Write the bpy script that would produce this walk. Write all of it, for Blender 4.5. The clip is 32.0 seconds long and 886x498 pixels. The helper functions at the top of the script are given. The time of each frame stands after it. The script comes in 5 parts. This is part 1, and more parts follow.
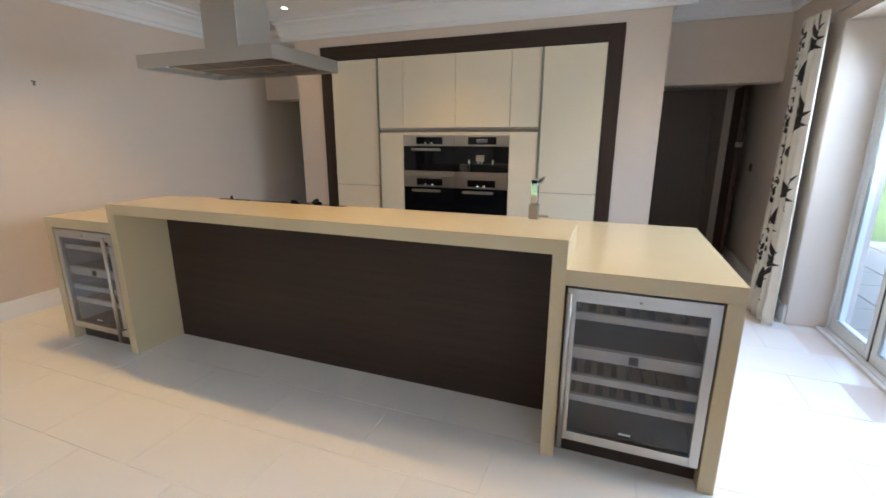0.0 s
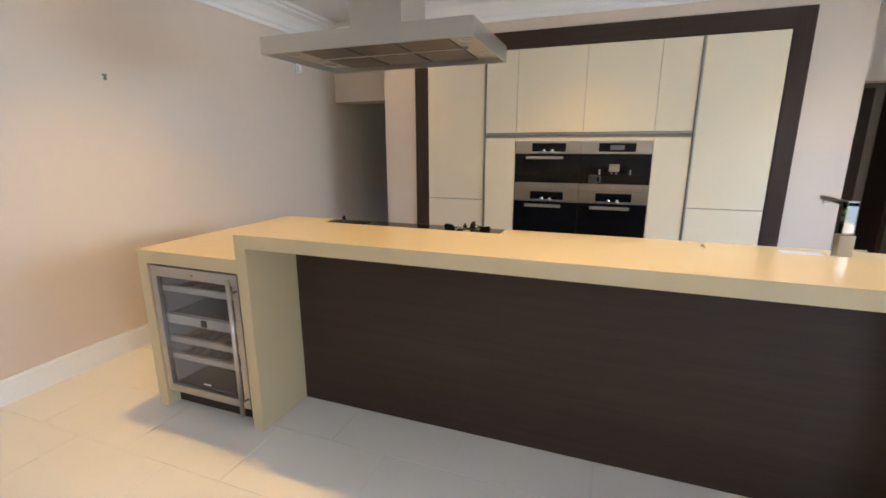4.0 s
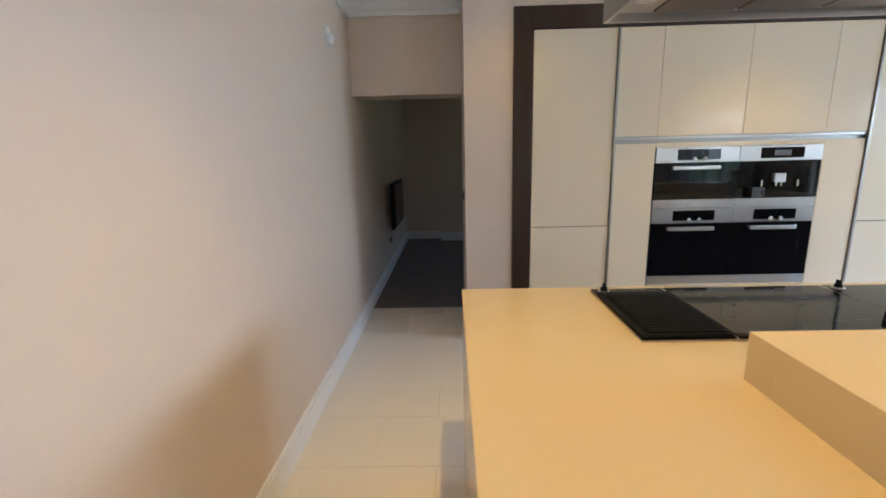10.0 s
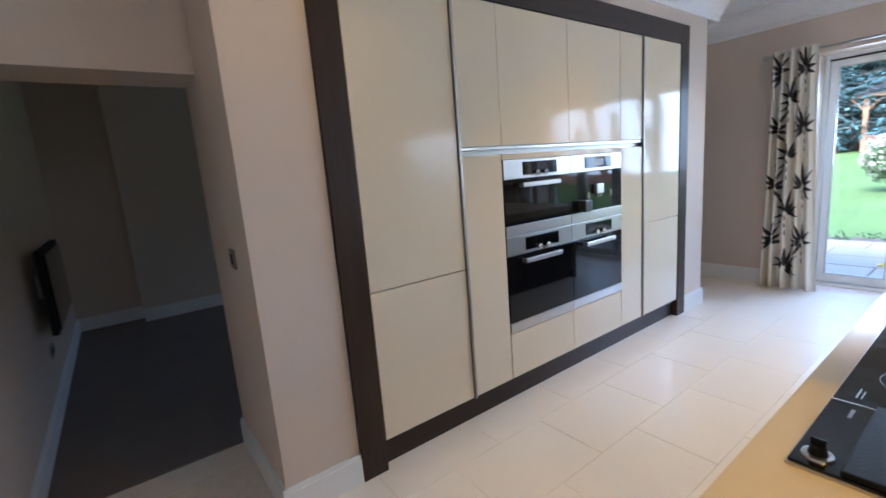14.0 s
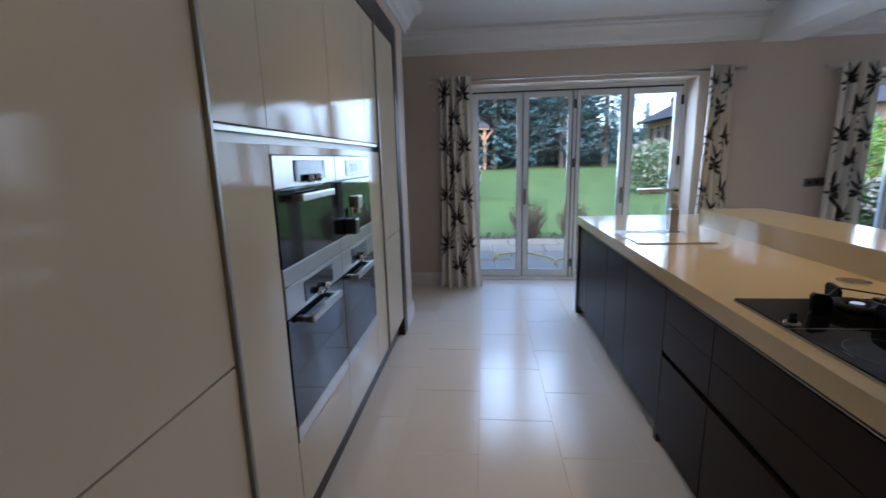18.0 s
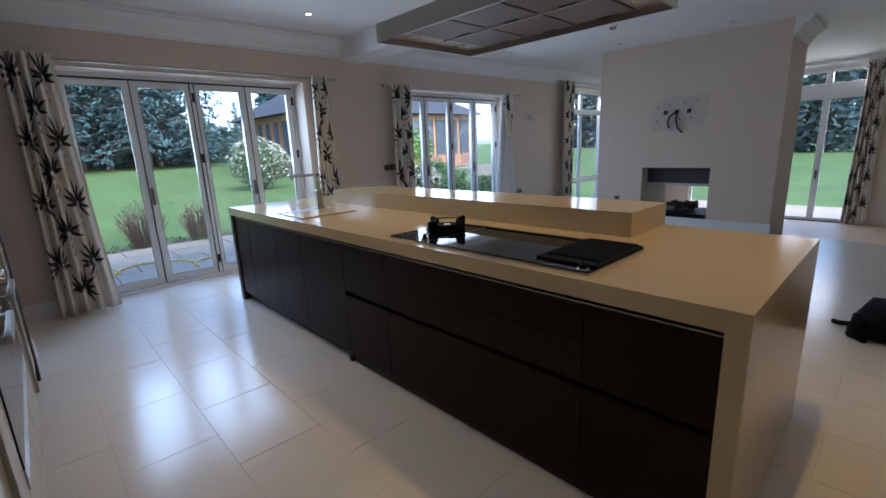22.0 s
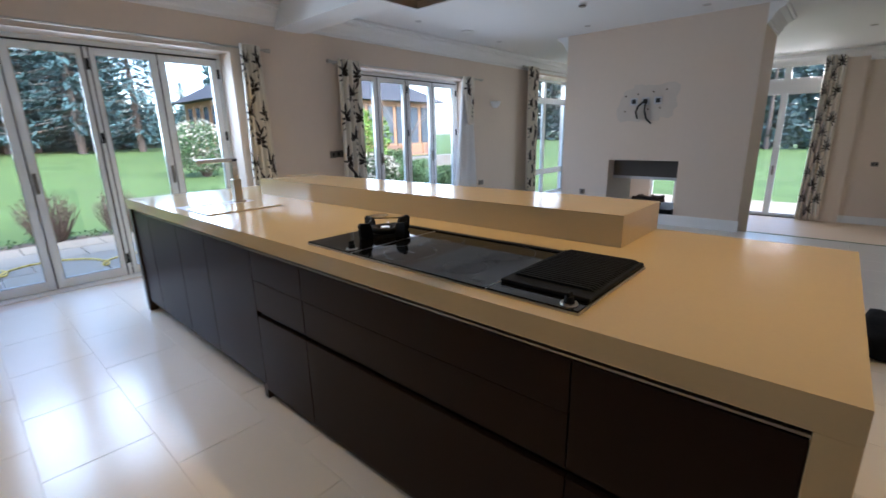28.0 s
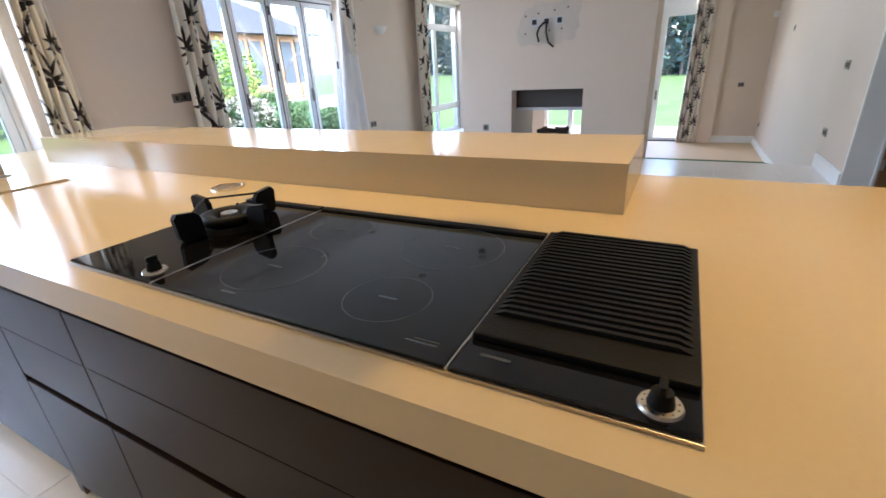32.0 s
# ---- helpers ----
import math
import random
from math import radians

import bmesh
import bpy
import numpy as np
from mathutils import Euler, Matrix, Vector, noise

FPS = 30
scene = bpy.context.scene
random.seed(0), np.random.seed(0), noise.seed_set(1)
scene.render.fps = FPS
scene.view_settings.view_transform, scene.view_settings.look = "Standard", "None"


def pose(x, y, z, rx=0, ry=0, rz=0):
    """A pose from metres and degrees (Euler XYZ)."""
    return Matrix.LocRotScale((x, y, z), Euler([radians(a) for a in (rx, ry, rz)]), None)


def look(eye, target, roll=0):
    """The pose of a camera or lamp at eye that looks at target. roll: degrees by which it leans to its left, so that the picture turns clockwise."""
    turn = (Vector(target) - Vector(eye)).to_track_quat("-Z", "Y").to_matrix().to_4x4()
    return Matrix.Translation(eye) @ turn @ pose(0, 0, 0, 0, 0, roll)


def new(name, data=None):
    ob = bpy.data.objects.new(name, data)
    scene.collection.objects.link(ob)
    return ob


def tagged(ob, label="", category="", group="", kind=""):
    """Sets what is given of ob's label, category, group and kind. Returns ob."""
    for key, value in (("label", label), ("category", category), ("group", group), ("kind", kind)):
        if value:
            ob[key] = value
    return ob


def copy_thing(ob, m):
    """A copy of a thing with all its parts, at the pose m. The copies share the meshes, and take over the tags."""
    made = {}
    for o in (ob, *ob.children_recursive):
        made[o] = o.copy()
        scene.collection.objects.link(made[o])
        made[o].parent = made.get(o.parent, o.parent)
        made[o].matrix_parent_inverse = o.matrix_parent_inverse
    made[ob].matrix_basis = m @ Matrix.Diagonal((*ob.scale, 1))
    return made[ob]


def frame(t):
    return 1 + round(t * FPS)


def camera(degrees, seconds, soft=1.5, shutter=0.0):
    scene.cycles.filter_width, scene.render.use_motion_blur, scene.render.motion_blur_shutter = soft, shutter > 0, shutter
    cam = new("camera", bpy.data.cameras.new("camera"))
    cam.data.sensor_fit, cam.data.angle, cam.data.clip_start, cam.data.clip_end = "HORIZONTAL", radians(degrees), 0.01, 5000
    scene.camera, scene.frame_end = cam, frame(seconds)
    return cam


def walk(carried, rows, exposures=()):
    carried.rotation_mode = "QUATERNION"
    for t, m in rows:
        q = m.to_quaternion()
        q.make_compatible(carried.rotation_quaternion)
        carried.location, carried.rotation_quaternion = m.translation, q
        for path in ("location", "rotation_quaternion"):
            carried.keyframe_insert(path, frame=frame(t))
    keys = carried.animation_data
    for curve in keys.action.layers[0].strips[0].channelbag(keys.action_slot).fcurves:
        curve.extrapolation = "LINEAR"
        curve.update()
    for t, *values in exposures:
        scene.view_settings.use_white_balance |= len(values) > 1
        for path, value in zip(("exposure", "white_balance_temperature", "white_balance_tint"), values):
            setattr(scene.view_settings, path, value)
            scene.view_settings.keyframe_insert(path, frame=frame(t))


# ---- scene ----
cam = camera(90.6, 32.0, 1.6, 0.5)
PATH = [
    (0, (0.722, 0.564, 1.443), (0.028, 2.376, 0.957), 0.1),
    (0.5, (0.614, 0.612, 1.43), (-0.134, 2.401, 0.94), -0.8),
    (1, (0.432, 0.688, 1.445), (-0.323, 2.489, 1.013), -1.9),
    (1.5, (0.323, 0.732, 1.474), (-0.377, 2.549, 1.015), 2.2),
    (2, (0.111, 0.724, 1.459), (-0.528, 2.57, 1.032), 0.9),
    (2.5, (-0.086, 0.706, 1.457), (-0.685, 2.558, 0.998), -1.4),
    (3, (-0.273, 0.725, 1.445), (-0.909, 2.562, 0.973), 0.8),
    (3.5, (-0.481, 0.796, 1.445), (-1.141, 2.63, 0.996), 0.4),
    (5.5, (-1.2, 0.909, 1.455), (-1.897, 2.708, 0.93), -0.7),
    (6, (-1.432, 0.995, 1.464), (-2.176, 2.799, 1.025), -0.1),
    (6.5, (-1.648, 1.039, 1.461), (-2.218, 2.898, 0.992), 0.6),
    (7, (-1.888, 1.088, 1.471), (-2.369, 2.966, 0.979), -0.5),
    (7.5, (-2.089, 1.192, 1.453), (-2.623, 3.059, 0.976), -1.4),
    (8, (-2.288, 1.305, 1.465), (-2.767, 3.196, 1.026), 0.7),
    (8.5, (-2.496, 1.369, 1.455), (-2.725, 3.303, 0.998), -0.4),
    (9, (-2.693, 1.466, 1.459), (-2.791, 3.408, 0.99), -0.9),
    (9.5, (-2.855, 1.643, 1.457), (-3.001, 3.588, 1.015), -3.3),
    (10, (-3.002, 1.828, 1.477), (-3.047, 3.782, 1.052), -1.4),
    (10.5, (-3.151, 2.003, 1.475), (-2.936, 3.949, 1.069), -1.8),
    (11, (-3.235, 2.158, 1.469), (-2.83, 4.068, 1.037), -0.9),
    (11.5, (-3.284, 2.361, 1.468), (-2.83, 4.272, 1.09), -2.6),
    (12, (-3.3, 2.573, 1.476), (-2.707, 4.448, 1.114), -0.9),
    (12.5, (-3.356, 2.77, 1.474), (-2.544, 4.561, 1.109), -2.7),
    (13, (-3.368, 2.953, 1.474), (-2.444, 4.677, 1.054), -1.6),
    (13.5, (-3.326, 3.14, 1.468), (-2.306, 4.819, 1.092), -2.5),
    (15.5, (-3.233, 3.846, 1.436), (-1.59, 4.91, 1.028), -3.7),
    (16, (-3.156, 3.96, 1.464), (-1.386, 4.806, 1.072), -0.0),
    (16.5, (-3.128, 4.075, 1.438), (-1.231, 4.566, 1.037), -0.9),
    (17, (-3.126, 4.203, 1.44), (-1.215, 4.547, 0.961), -0.8),
    (17.5, (-3.007, 4.311, 1.43), (-1.076, 4.625, 1.013), -1.8),
    (18, (-2.881, 4.455, 1.452), (-0.93, 4.644, 1.054), -1.5),
    (18.5, (-2.84, 4.546, 1.418), (-0.878, 4.366, 1.072), -1.9),
    (19, (-2.866, 4.676, 1.41), (-0.94, 4.266, 1.064), -3.2),
    (19.5, (-2.904, 4.729, 1.408), (-1.019, 4.143, 1.085), -2.4),
    (20, (-2.985, 4.735, 1.394), (-1.179, 3.989, 0.968), -1.6),
    (20.5, (-3.062, 4.784, 1.399), (-1.353, 3.849, 0.945), -0.5),
    (21, (-3.118, 4.877, 1.409), (-1.497, 3.798, 0.953), -2.2),
    (21.5, (-3.167, 4.929, 1.404), (-1.62, 3.748, 0.942), -2.8),
    (22, (-3.206, 4.98, 1.403), (-1.786, 3.648, 0.944), -2.5),
    (22.5, (-3.244, 5.008, 1.411), (-1.818, 3.675, 0.974), -2.5),
    (23, (-3.315, 5.016, 1.408), (-1.837, 3.751, 0.944), -2.6),
    (23.5, (-3.367, 5.056, 1.421), (-1.844, 3.847, 0.953), -2.5),
    (24, (-3.398, 5.081, 1.428), (-1.853, 3.893, 0.978), -1.9),
    (24.5, (-3.424, 5.08, 1.43), (-1.883, 3.884, 0.988), -1.8),
    (25, (-3.426, 5.102, 1.437), (-1.887, 3.904, 0.996), -2.1),
    (25.5, (-3.408, 5.088, 1.431), (-1.895, 3.863, 0.977), -1.8),
    (27.5, (-2.972, 4.619, 1.362), (-1.594, 3.254, 0.874), -1.7),
    (28, (-2.865, 4.5, 1.352), (-1.575, 3.059, 0.845), -1.2),
    (28.5, (-2.736, 4.399, 1.327), (-1.584, 2.847, 0.815), -4.7),
    (29, (-2.667, 4.301, 1.313), (-1.662, 2.691, 0.681), -3.4),
    (29.5, (-2.601, 4.161, 1.302), (-1.607, 2.539, 0.684), -4.4),
    (30, (-2.555, 4.044, 1.29), (-1.568, 2.432, 0.639), -3.1),
    (30.5, (-2.497, 3.985, 1.279), (-1.577, 2.352, 0.581), -2.9),
    (31, (-2.438, 3.956, 1.272), (-1.574, 2.317, 0.517), -4.1),
    (31.5, (-2.419, 3.944, 1.274), (-1.583, 2.289, 0.523), -3.3),
    (32, (-2.384, 3.932, 1.271), (-1.499, 2.31, 0.505), -3.2),
]
EXPOSURES = [(0.0, 3.6, 5800, 10), (2.0, 3.95, 6000, 10), (6.0, 4.03, 5600, 10), (9.0, 4.02, 5530, 10), (12.0, 3.9, 5250, 11), (13.0, 3.95, 5200, 12), (14.5, 3.65, 5100, 12), (16.0, 3.05, 5100, 12), (17.0, 2.5, 5150, 12), (21.0, 2.45, 5180, 12), (25.0, 2.74, 5450, 12), (27.5, 2.95, 5500, 12), (28.0, 3.02, 5550, 12), (29.0, 3.32, 5720, 12), (30.0, 3.55, 5700, 12), (32.0, 3.82, 5600, 12)]
walk(cam, [(t, look(eye, target, roll)) for t, eye, target, roll in PATH], EXPOSURES)

# ---- world, sun and exposure ----
world = bpy.data.worlds.new("world")
scene.world = world
world.use_nodes = True
wn = world.node_tree.nodes
sky = wn.new("ShaderNodeTexSky")
sky.sky_type, sky.sun_disc = "NISHITA", False
sky.sun_elevation, sky.sun_rotation = radians(44), radians(270)
sky.air_density, sky.dust_density, sky.ozone_density = 1.0, 2.5, 1.0
world.node_tree.links.new(sky.outputs[0], wn["Background"].inputs[0])
wn["Background"].inputs[1].default_value = 0.15

sun = new("sun", bpy.data.lights.new("sun", "SUN"))
sun.data.energy, sun.data.angle, sun.data.color = 1.1, radians(40), (1.0, 0.98, 0.96)
sun.matrix_world = look((0, 0, 0), (0.72, -0.04, -0.69))


def spot_lamp(name, x, y, z, power, color, degrees, size=0.03, blend=0.4):
    ob = new(name, bpy.data.lights.new(name, "SPOT"))
    d = ob.data
    d.energy, d.color, d.spot_size, d.spot_blend, d.shadow_soft_size = power / 2.5, color, radians(degrees), blend, size
    ob.location = (x, y, z)
    return ob


def window_light(name, x, y, z, rx, ry, rz, w, h, power, color=(0.86, 0.93, 1.0)):
    ob = new(name, bpy.data.lights.new(name, "AREA"))
    d = ob.data
    d.shape, d.size, d.size_y, d.energy, d.color = "RECTANGLE", w, h, power, color
    d.spread = radians(138)
    ob.matrix_world = pose(x, y, z, rx, ry, rz)
    return ob


# daylight in the openings, falling in from the sky above the trees
for y in (2.66, 3.43, 4.20):
    window_light("sky_light_doors", 2.51, y, 1.68, 0, 72, 13, 1.0, 0.76, 2.05, (0.74, 0.88, 1.0))
window_light("sky_light_folding_doors", 2.51, -0.59, 1.68, 0, 72, 0, 1.0, 2.34, 4.6, (0.88, 0.94, 1.0))
window_light("sky_light_window", 2.51, -5.12, 2.3, 0, 52, 0, 0.4, 1.76, 4.5)
window_light("sky_light_side_room", 0.68, 8.2, 1.6, 0, 78, 0, 1.0, 1.1, 0.12, (1.0, 0.9, 0.8))
window_light("sky_light_lounge", -0.83, -7.9, 2.4, 52, 0, 0, 3.1, 0.4, 9.5, (1.0, 0.94, 0.86))


# ---- materials ----
def mat(name, color, rough=0.5, metal=0.0, vary=0.06, scale=3.0, bump=0.0, bump_scale=60.0, coat=0.0, stretch=(1, 1, 1), rough_vary=0.05, spec=0.5, per_object=0.0, fine=0.5):
    m = bpy.data.materials.new(name)
    m.use_nodes = True
    nt = m.node_tree
    n, l = nt.nodes, nt.links
    p = n["Principled BSDF"]
    geo = n.new("ShaderNodeNewGeometry")
    mp = n.new("ShaderNodeMapping")
    mp.inputs["Scale"].default_value = stretch
    l.new(geo.outputs["Position"], mp.inputs["Vector"])
    n1 = n.new("ShaderNodeTexNoise")
    n1.inputs["Scale"].default_value, n1.inputs["Detail"].default_value = scale, 4
    n2 = n.new("ShaderNodeTexNoise")
    n2.inputs["Scale"].default_value, n2.inputs["Detail"].default_value = scale * 14, 3
    for q in (n1, n2):
        l.new(mp.outputs[0], q.inputs["Vector"])
    mix = n.new("ShaderNodeMath")
    mix.operation = "MULTIPLY_ADD"
    mix.inputs[1].default_value = fine
    l.new(n2.outputs[0], mix.inputs[0])
    l.new(n1.outputs[0], mix.inputs[2])
    val = mix.outputs[0]
    if per_object:
        oi = n.new("ShaderNodeObjectInfo")
        ad = n.new("ShaderNodeMath")
        ad.operation = "MULTIPLY_ADD"
        ad.inputs[1].default_value = per_object
        l.new(oi.outputs["Random"], ad.inputs[0])
        l.new(val, ad.inputs[2])
        val = ad.outputs[0]
    ramp = n.new("ShaderNodeMapRange")
    ramp.inputs[1].default_value, ramp.inputs[2].default_value = 0.3, 0.7 + fine
    ramp.inputs[3].default_value, ramp.inputs[4].default_value = 1 - vary, 1 + vary
    l.new(val, ramp.inputs[0])
    mul = n.new("ShaderNodeVectorMath")
    mul.operation = "SCALE"
    mul.inputs[0].default_value = color
    l.new(ramp.outputs[0], mul.inputs["Scale"])
    l.new(mul.outputs[0], p.inputs["Base Color"])
    p.inputs["Metallic"].default_value = metal
    p.inputs["Specular IOR Level"].default_value = spec
    rr = n.new("ShaderNodeMapRange")
    rr.inputs[3].default_value, rr.inputs[4].default_value = max(rough - rough_vary, 0.01), rough + rough_vary
    l.new(n1.outputs[0], rr.inputs[0])
    l.new(rr.outputs[0], p.inputs["Roughness"])
    p.inputs["Coat Weight"].default_value = coat
    p.inputs["Coat Roughness"].default_value = 0.03
    if bump:
        n3 = n.new("ShaderNodeTexNoise")
        n3.inputs["Scale"].default_value, n3.inputs["Detail"].default_value = bump_scale, 3
        l.new(mp.outputs[0], n3.inputs["Vector"])
        b = n.new("ShaderNodeBump")
        b.inputs["Strength"].default_value, b.inputs["Distance"].default_value = bump, 0.01
        l.new(n3.outputs[0], b.inputs["Height"])
        l.new(b.outputs[0], p.inputs["Normal"])
    return m


def glass_mat(name, tint=(1, 1, 1), gloss=1.0):
    """Clear glass: see-through, with a mirror sheen that grows towards grazing views."""
    m = bpy.data.materials.new(name)
    m.use_nodes = True
    n, l = m.node_tree.nodes, m.node_tree.links
    n.remove(n["Principled BSDF"])
    tr, gl, mx, lw = n.new("ShaderNodeBsdfTransparent"), n.new("ShaderNodeBsdfGlossy"), n.new("ShaderNodeMixShader"), n.new("ShaderNodeLayerWeight")
    tr.inputs[0].default_value = (*tint, 1)
    gl.inputs["Roughness"].default_value = 0.02
    lw.inputs["Blend"].default_value = 0.5
    pw, k = n.new("ShaderNodeMath"), n.new("ShaderNodeMath")
    pw.operation, pw.inputs[1].default_value = "POWER", 4.0
    k.operation, k.inputs[1].default_value, k.inputs[2].default_value = "MULTIPLY_ADD", 0.7 * gloss, 0.035 * gloss
    l.new(lw.outputs["Facing"], pw.inputs[0])
    l.new(pw.outputs[0], k.inputs[0])
    l.new(k.outputs[0], mx.inputs[0])
    l.new(tr.outputs[0], mx.inputs[1])
    l.new(gl.outputs[0], mx.inputs[2])
    l.new(mx.outputs[0], n["Material Output"].inputs[0])
    return m


def glow(name, color, strength):
    m = bpy.data.materials.new(name)
    m.use_nodes = True
    p = m.node_tree.nodes["Principled BSDF"]
    p.inputs["Emission Color"].default_value = (*color, 1)
    p.inputs["Emission Strength"].default_value = strength
    return m


PLASTER = mat("wall_paint", (0.64, 0.53, 0.435), 0.62, vary=0.035, scale=1.1, bump=0.05, bump_scale=180)
CEIL = mat("ceiling_paint", (0.78, 0.77, 0.76), 0.7, vary=0.02, scale=0.8, bump=0.03, bump_scale=200)
WHITE = mat("white_gloss_paint", (0.80, 0.79, 0.77), 0.35, vary=0.025, scale=4)
UPVC = mat("white_frame_paint", (0.78, 0.79, 0.80), 0.3, vary=0.02, scale=5)
TILE = mat("cream_limestone_tile", (0.80, 0.74, 0.66), 0.2, vary=0.03, scale=2.5, per_object=0.2, rough_vary=0.012, bump=0.008, bump_scale=25)
GROUT = mat("grout", (0.78, 0.72, 0.64), 0.85, vary=0.1, scale=20)
CREAM = mat("cream_lacquer", (0.745, 0.642, 0.475), 0.085, spec=0.21, vary=0.015, scale=1.2, coat=0.0, rough_vary=0.012)
STONE = mat("cream_composite", (0.60, 0.475, 0.285), 0.13, spec=0.42, vary=0.03, scale=5, fine=1.2, rough_vary=0.02)
WENGE = mat("dark_wenge", (0.041, 0.0245, 0.017), 0.38, spec=0.28, vary=0.45, scale=2.2, stretch=(0.6, 14, 14), fine=0.7, bump=0.08, bump_scale=40)
WENGE_V = mat("dark_wenge_upright", (0.041, 0.0245, 0.017), 0.38, spec=0.28, vary=0.45, scale=2.2, stretch=(14, 14, 0.6), fine=0.7, bump=0.08, bump_scale=40)
BROWN = mat("brown_satin_lacquer", (0.021, 0.0112, 0.0082), 0.33, spec=0.09, vary=0.05, scale=2, rough_vary=0.05)
STEEL = mat("brushed_steel", (0.50, 0.475, 0.44), 0.3, 1.0, vary=0.025, scale=3, stretch=(1, 30, 30), rough_vary=0.025)
CHROME = mat("chrome", (0.75, 0.75, 0.75), 0.1, 1.0, vary=0.02)
CHANNEL = mat("aluminium_channel", (0.36, 0.34, 0.30), 0.42, 1.0, vary=0.03)
LIGHTSTEEL = mat("satin_light_steel", (0.52, 0.475, 0.43), 0.4, 0.85, vary=0.04, scale=4)
FILTER = mat("hood_filter_mesh", (0.20, 0.16, 0.135), 0.45, 1.0, vary=0.1, scale=30)
BLACK = mat("black_glass", (0.005, 0.005, 0.006), 0.05, spec=0.28, vary=0.1, rough_vary=0.02)
CAST = mat("black_cast_iron", (0.006, 0.006, 0.0064), 0.58, spec=0.16, vary=0.2, scale=20, bump=0.1, bump_scale=200)
DARK = mat("black_recess", (0.01, 0.009, 0.009), 0.6)
COOLER = mat("brown_grey_tray", (0.20, 0.17, 0.155), 0.45, vary=0.08)
GREYCAV = mat("grey_liner", (0.50, 0.50, 0.53), 0.5)
SCREEN = mat("dim_screen", (0.13, 0.135, 0.15), 0.2)
DARKSTEEL = mat("dark_steel", (0.10, 0.095, 0.09), 0.3, 0.9)
LINER = mat("grey_cooler_liner", (0.42, 0.41, 0.41), 0.5)
SHELF = mat("beech_shelf", (0.42, 0.34, 0.28), 0.5, vary=0.2, scale=8)
BRONZE = mat("bronze_plate", (0.20, 0.175, 0.155), 0.33, 0.8, vary=0.1)
PLASTIC = mat("white_plastic", (0.75, 0.73, 0.70), 0.4, vary=0.02)
CLOTH = mat("cream_curtain", (0.80, 0.74, 0.64), 0.85, vary=0.06, scale=6, bump=0.1, bump_scale=400)
LEAFPRINT = mat("dark_print", (0.035, 0.027, 0.024), 0.85, vary=0.25, scale=15)
CARPET = mat("brown_carpet", (0.17, 0.14, 0.125), 0.95, vary=0.15, scale=5, bump=0.4, bump_scale=300)
LOUNGE = mat("oak_boards", (0.62, 0.46, 0.30), 0.45, vary=0.12, scale=2, stretch=(1, 8, 8), per_object=0.4)
LAWN = mat("grass", (0.060, 0.096, 0.028), 0.9, spec=0.15, vary=0.4, scale=0.6, bump=0.6, bump_scale=60)
SLAB = mat("patio_slab", (0.21, 0.175, 0.12), 0.75, vary=0.18, scale=2, per_object=0.6, bump=0.2, bump_scale=40)
NEEDLE = mat("conifer_needles", (0.042, 0.082, 0.084), 0.85, spec=0.1, vary=0.4, scale=1.2)
LIME = mat("lime_leaves", (0.115, 0.20, 0.03), 0.6, spec=0.2, vary=0.35, scale=5)
LEAF = mat("shrub_leaves", (0.055, 0.10, 0.035), 0.65, spec=0.2, vary=0.4, scale=5)
BLOSSOM = mat("pale_blossom", (0.252, 0.24, 0.186), 0.7, vary=0.15, scale=8)
TWIG = mat("brown_twigs", (0.08, 0.05, 0.035), 0.85, vary=0.3, scale=8)
BARK = mat("bark", (0.09, 0.065, 0.05), 0.9, vary=0.3, scale=4, bump=0.5, bump_scale=30)
OAK = mat("oak_timber", (0.23, 0.125, 0.062), 0.65, vary=0.25, scale=2, stretch=(6, 6, 0.8))
SLATE = mat("slate_roof", (0.036, 0.0384, 0.0432), 0.8, spec=0.2, vary=0.2, scale=4)
BRICKM = mat("red_brick", (0.132, 0.0715, 0.0495), 0.8, vary=0.25, scale=6)
PANE = glass_mat("window_glass", gloss=1.0)
SMOKE = glass_mat("smoked_glass", (0.82, 0.80, 0.79), 1.2)
FROST = mat("frosted_lamp_glass", (0.62, 0.63, 0.60), 0.15, vary=0.05)
BULB = glow("halogen_glow", (1.0, 0.83, 0.6), 1.5)


# ---- building helpers ----
def box(bm, x0, x1, y0, y1, z0, z1, bevel=0.0):
    m = Matrix.Translation(((x0 + x1) / 2, (y0 + y1) / 2, (z0 + z1) / 2)) @ Matrix.Diagonal((abs(x1 - x0), abs(y1 - y0), abs(z1 - z0), 1))
    if not bevel:
        bmesh.ops.create_cube(bm, size=1, matrix=m)
        return bm
    t = bmesh.new()
    bmesh.ops.create_cube(t, size=1, matrix=m)
    bmesh.ops.bevel(t, geom=t.edges[:], offset=bevel, segments=2, affect="EDGES", profile=0.6)
    me = bpy.data.meshes.new("t")
    t.to_mesh(me)
    t.free()
    bm.from_mesh(me)
    bpy.data.meshes.remove(me)
    return bm


def rod(bm, a, b, r, r2=None, seg=12):
    a, b = Vector(a), Vector(b)
    d = b - a
    m = Matrix.Translation((a + b) / 2) @ d.to_track_quat("Z", "Y").to_matrix().to_4x4()
    bmesh.ops.create_cone(bm, cap_ends=True, segments=seg, radius1=r, radius2=r if r2 is None else r2, depth=d.length, matrix=m)
    return bm


def ball(bm, c, r, seg=12, sz=1.0):
    bmesh.ops.create_uvsphere(bm, u_segments=seg, v_segments=max(6, seg // 2), radius=r, matrix=Matrix.Translation(c) @ Matrix.Diagonal((1, 1, sz, 1)))
    return bm


